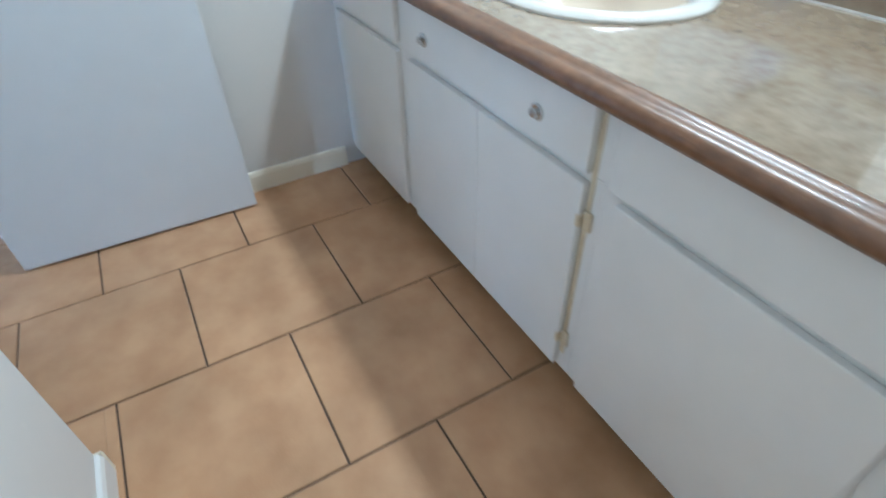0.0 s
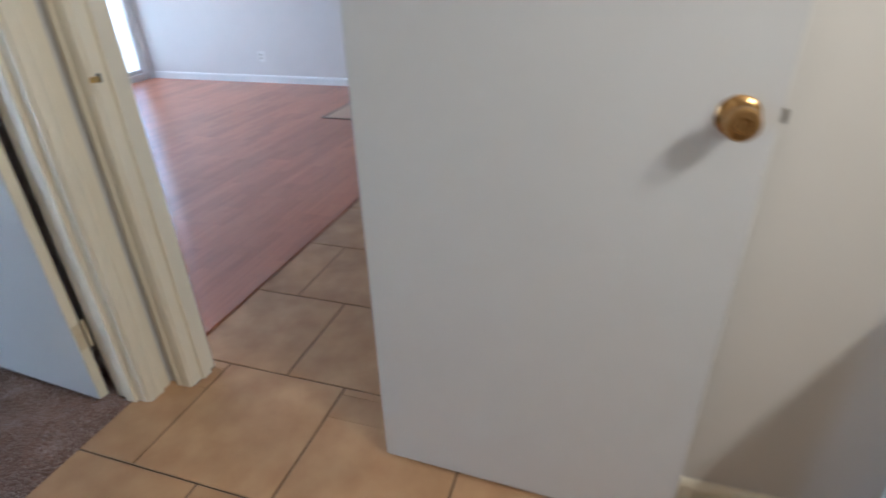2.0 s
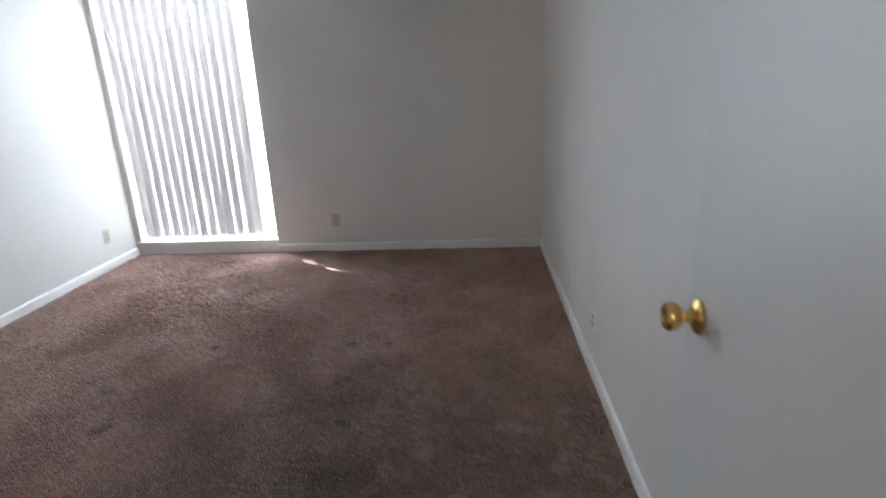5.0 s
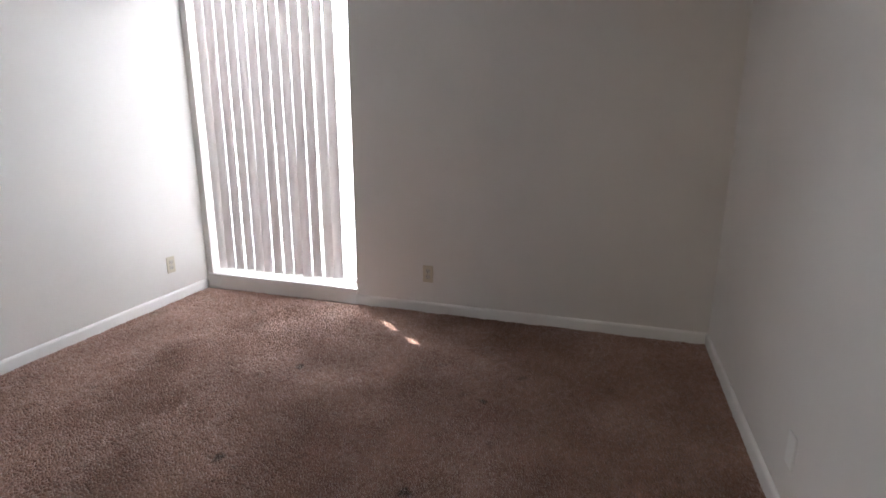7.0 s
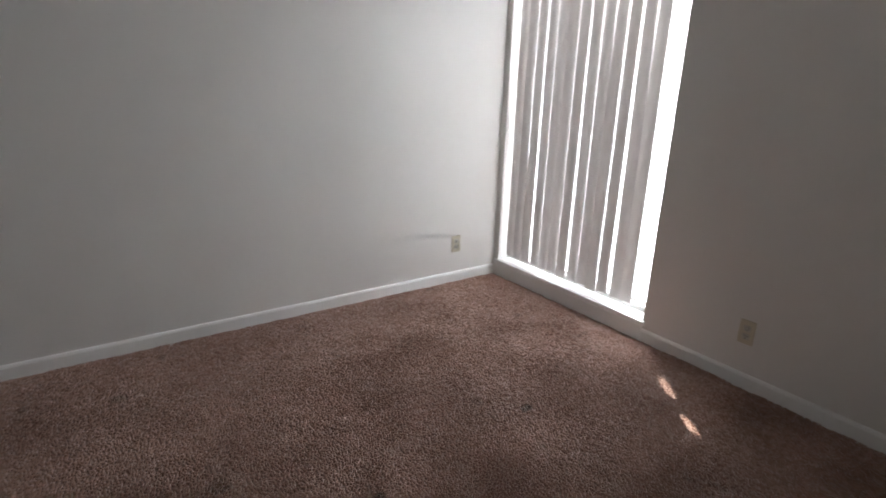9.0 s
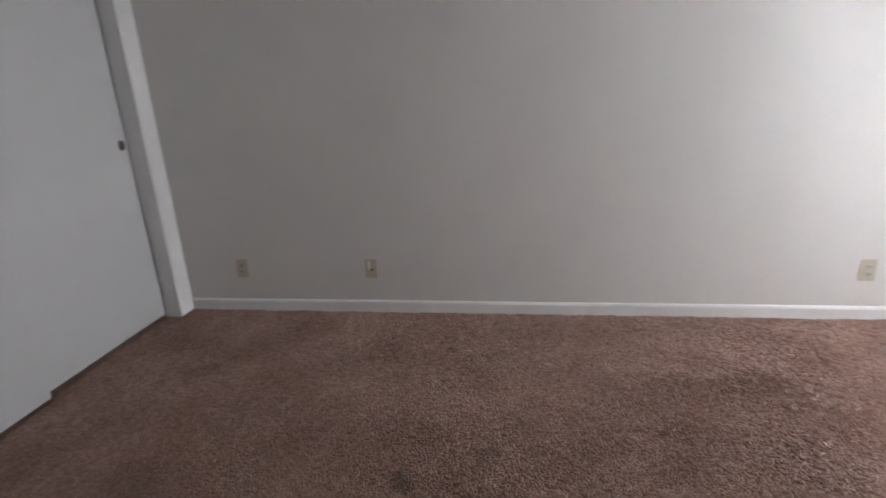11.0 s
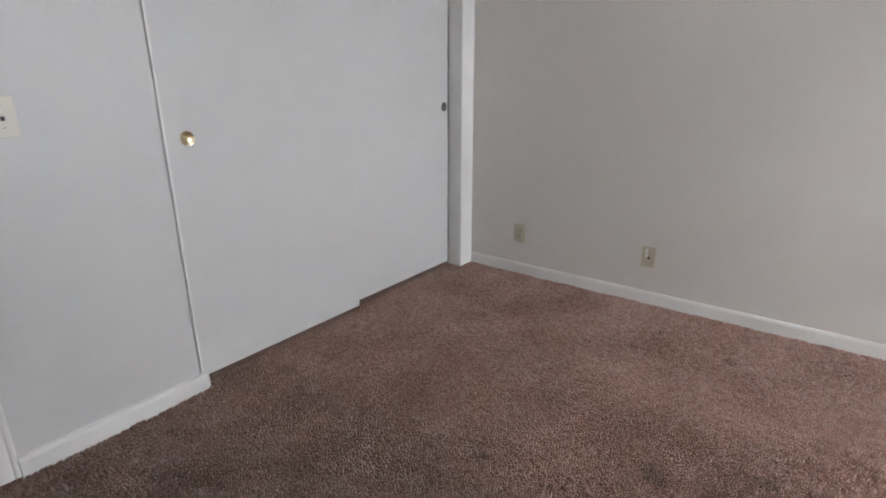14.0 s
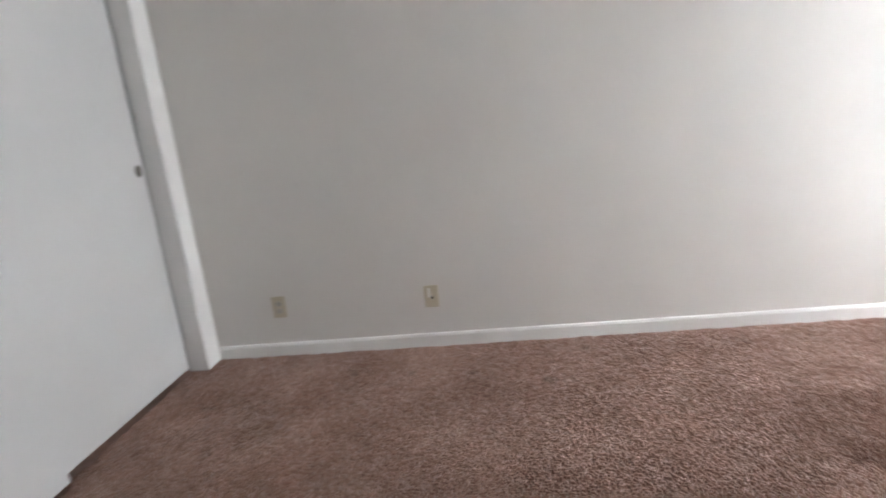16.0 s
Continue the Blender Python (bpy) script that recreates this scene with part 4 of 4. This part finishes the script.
# ---- carpet pile ----
def smooth_field(rng, x, y, cell):
    """Smooth random values from 0 to 1 at the places x, y, with bumps about one cell wide."""
    u, v = (x - x.min()) / cell, (y - y.min()) / cell
    grid = rng.uniform(0, 1, (int(u.max()) + 3, int(v.max()) + 3))
    i, j = u.astype(int), v.astype(int)
    fu, fv = u - i, v - j
    fu, fv = fu * fu * (3 - 2 * fu), fv * fv * (3 - 2 * fv)
    return (grid[i, j] * (1 - fu) + grid[i + 1, j] * fu) * (1 - fv) + (grid[i, j + 1] * (1 - fu) + grid[i + 1, j + 1] * fu) * fv


def carpet_pile():
    """Leaning three-sided tufts in clumps all over the bedroom floor, trodden flat by the door, as one mesh."""
    rng = np.random.default_rng(7)
    gap = 0.0093
    xs, ys = np.meshgrid(np.arange(BX + 0.016, -0.012, gap), np.arange(-0.086, BY - 0.012, gap))
    x, y = xs.ravel(), ys.ravel()
    x = x + rng.uniform(-0.5, 0.5, x.size) * gap
    y = y + rng.uniform(-0.5, 0.5, y.size) * gap
    inside = (y > -0.002) | ((x > DL + 0.003) & (x < DR - 0.003) & (y > -0.062)) | ((x < CL - 0.004) & (x > CR + 0.004) & (y > np.where(x > -2.485, -0.048, -0.085)))
    x, y = x[inside], y[inside]
    n = x.size
    clump = np.clip((0.75 * smooth_field(rng, x, y, 0.026) + 0.25 * smooth_field(rng, x, y, 0.013) - 0.14) * 3.4, 0, 1)
    patch = smooth_field(rng, x, y, 0.055) * 0.6 + smooth_field(rng, x, y, 0.13) * 0.4
    lay = smooth_field(rng, x, y, 0.24) * 6.283
    trodden = np.clip(1.5 - np.hypot(x + 0.75, (y - 0.6) * 0.6) / 0.9, 0, 1) * 0.4
    edge = np.clip(1 - np.minimum.reduce([x - BX, -x, BY - y, np.abs(y)]) / 0.05, 0, 1)
    trodden = np.maximum(trodden, 0.75 * edge)
    lean_x = 0.0035 * np.cos(lay) + rng.normal(0, 0.0019, n)
    lean_y = 0.0035 * np.sin(lay) + rng.normal(0, 0.0019, n)
    h = 0.0035 + (1 - trodden) * 0.0068 * clump + (0.0035 + 0.006 * trodden * (edge < 0.1)) * np.clip((patch - 0.42) * 7, 0, 1) + rng.uniform(-0.0006, 0.0006, n)
    r = rng.uniform(0.0044, 0.0066, n)
    a0 = rng.uniform(0, 6.283, n)
    co = np.zeros((n, 7, 3), np.float32)
    for k in range(3):
        a = a0 + k * 2.0944
        co[:, k] = np.stack([x + r * np.cos(a), y + r * np.sin(a), np.zeros(n)], 1)
        co[:, 3 + k] = np.stack([x + 0.5 * lean_x + 1.15 * r * np.cos(a + 0.5), y + 0.5 * lean_y + 1.15 * r * np.sin(a + 0.5), 0.7 * h], 1)
    co[:, 6] = np.stack([x + lean_x, y + lean_y, h], 1)
    tri = []
    for k in range(3):
        j = (k + 1) % 3
        tri += [(k, j, 3 + j), (k, 3 + j, 3 + k), (3 + k, 3 + j, 6)]
    co[:, 3:, 2] -= 0.009
    co[:, :3, 2] = -0.013
    f = (np.arange(n)[:, None, None] * 7 + np.array(tri)[None]).reshape(-1, 3).astype(np.int32)
    mesh = bpy.data.meshes.new("carpet_pile")
    mesh.vertices.add(n * 7)
    mesh.vertices.foreach_set("co", co.ravel())
    mesh.loops.add(f.size)
    mesh.loops.foreach_set("vertex_index", f.ravel())
    mesh.polygons.add(len(f))
    mesh.polygons.foreach_set("loop_start", np.arange(0, f.size, 3, dtype=np.int32))
    mesh.polygons.foreach_set("loop_total", np.full(len(f), 3, np.int32))
    mesh.update()
    mesh.materials.append(TUFT)
    return tagged(new("carpet", mesh), "worn brown cut-pile carpet with dark stains", "carpet", kind="stuff")


carpet_pile()


# ---- floor tiles and laminate boards, piece by piece ----
def piece_mesh(name, w, d, h, bevel, mat):
    bm = boxes([((0, 0, -h), (w, d, 0))])
    bmesh.ops.bevel(bm, geom=[e for e in bm.edges if all(v.co.z > -1e-6 for v in e.verts)], offset=bevel, segments=1, affect="EDGES")
    mesh = bpy.data.meshes.new(name)
    bm.to_mesh(mesh)
    bm.free()
    mesh.materials.append(mat)
    return mesh


def pieces(name, mat, parent, spans, h, bevel, uneven=0.0004):
    """Lay pieces given as (x0, x1, y0, y1), sharing one mesh for each size."""
    meshes = {}
    for x0, x1, y0, y1 in spans:
        key = (round(x1 - x0, 3), round(y1 - y0, 3))
        if min(key) < 0.012:
            continue
        if key not in meshes:
            meshes[key] = piece_mesh(name, *key, h, bevel, mat)
        ob = new(name, meshes[key])
        ob.parent = parent
        ob.location = (x0, y0, random.uniform(-uneven, uneven))


T, TX, TY, G = 0.457, -0.781, -1.407, 0.0058
AREAS = [(-2.9, 0.0, VS, CN), (HX, 0.0, CN, -0.065), (0.0, 0.1, JH, JS), (0.1, LX, -2.87, -0.068)]


def tiles():
    spans = []
    for k in range(-6, 13):
        x0, x1 = TX + k * T + G / 2, TX + (k + 1) * T - G / 2
        shift = 0 if k % 2 == 0 else T / 2
        for j in range(-6, 6):
            y0 = TY + j * T + shift + G / 2
            y1 = y0 + T - G
            for ax0, ax1, ay0, ay1 in AREAS:
                cx0, cx1, cy0, cy1 = max(x0, ax0), min(x1, ax1), max(y0, ay0), min(y1, ay1)
                if cx1 - cx0 > 0.012 and cy1 - cy0 > 0.012:
                    spans.append((cx0, cx1, cy0, cy1))
    return spans


def merge_spans(spans):
    """Join cut pieces that touch across a border between two areas."""
    out = []
    for s in spans:
        for i, o in enumerate(out):
            if abs(s[2] - o[2]) < 1e-6 and abs(s[3] - o[3]) < 1e-6 and (abs(s[0] - o[1]) < 1e-6 or abs(s[1] - o[0]) < 1e-6):
                out[i] = (min(s[0], o[0]), max(s[1], o[1]), s[2], s[3])
                break
            if abs(s[0] - o[0]) < 1e-6 and abs(s[1] - o[1]) < 1e-6 and (abs(s[2] - o[3]) < 1e-6 or abs(s[3] - o[2]) < 1e-6):
                out[i] = (s[0], s[1], min(s[2], o[2]), max(s[3], o[3]))
                break
        else:
            out.append(s)
    return out


pieces("tile", TILE, floor_tile, merge_spans(tiles()), 0.006, 0.0015)


def boards():
    spans = []
    w, length = 0.19, 1.26
    for r in range(24):
        y0 = -0.030 + r * w
        y1 = min(y0 + w - 0.0003, LY)
        if y1 - y0 < 0.02:
            continue
        x = 0.1 - (r * 0.43) % length
        while x < LX:
            a, b = max(x, 0.1), min(x + length - 0.0003, LX)
            if b - a > 0.03:
                spans.append((a, b, y0, y1))
            x += length
    return spans


pieces("board", WOOD, floor_wood, boards(), 0.006, 0.0002, 0.0)
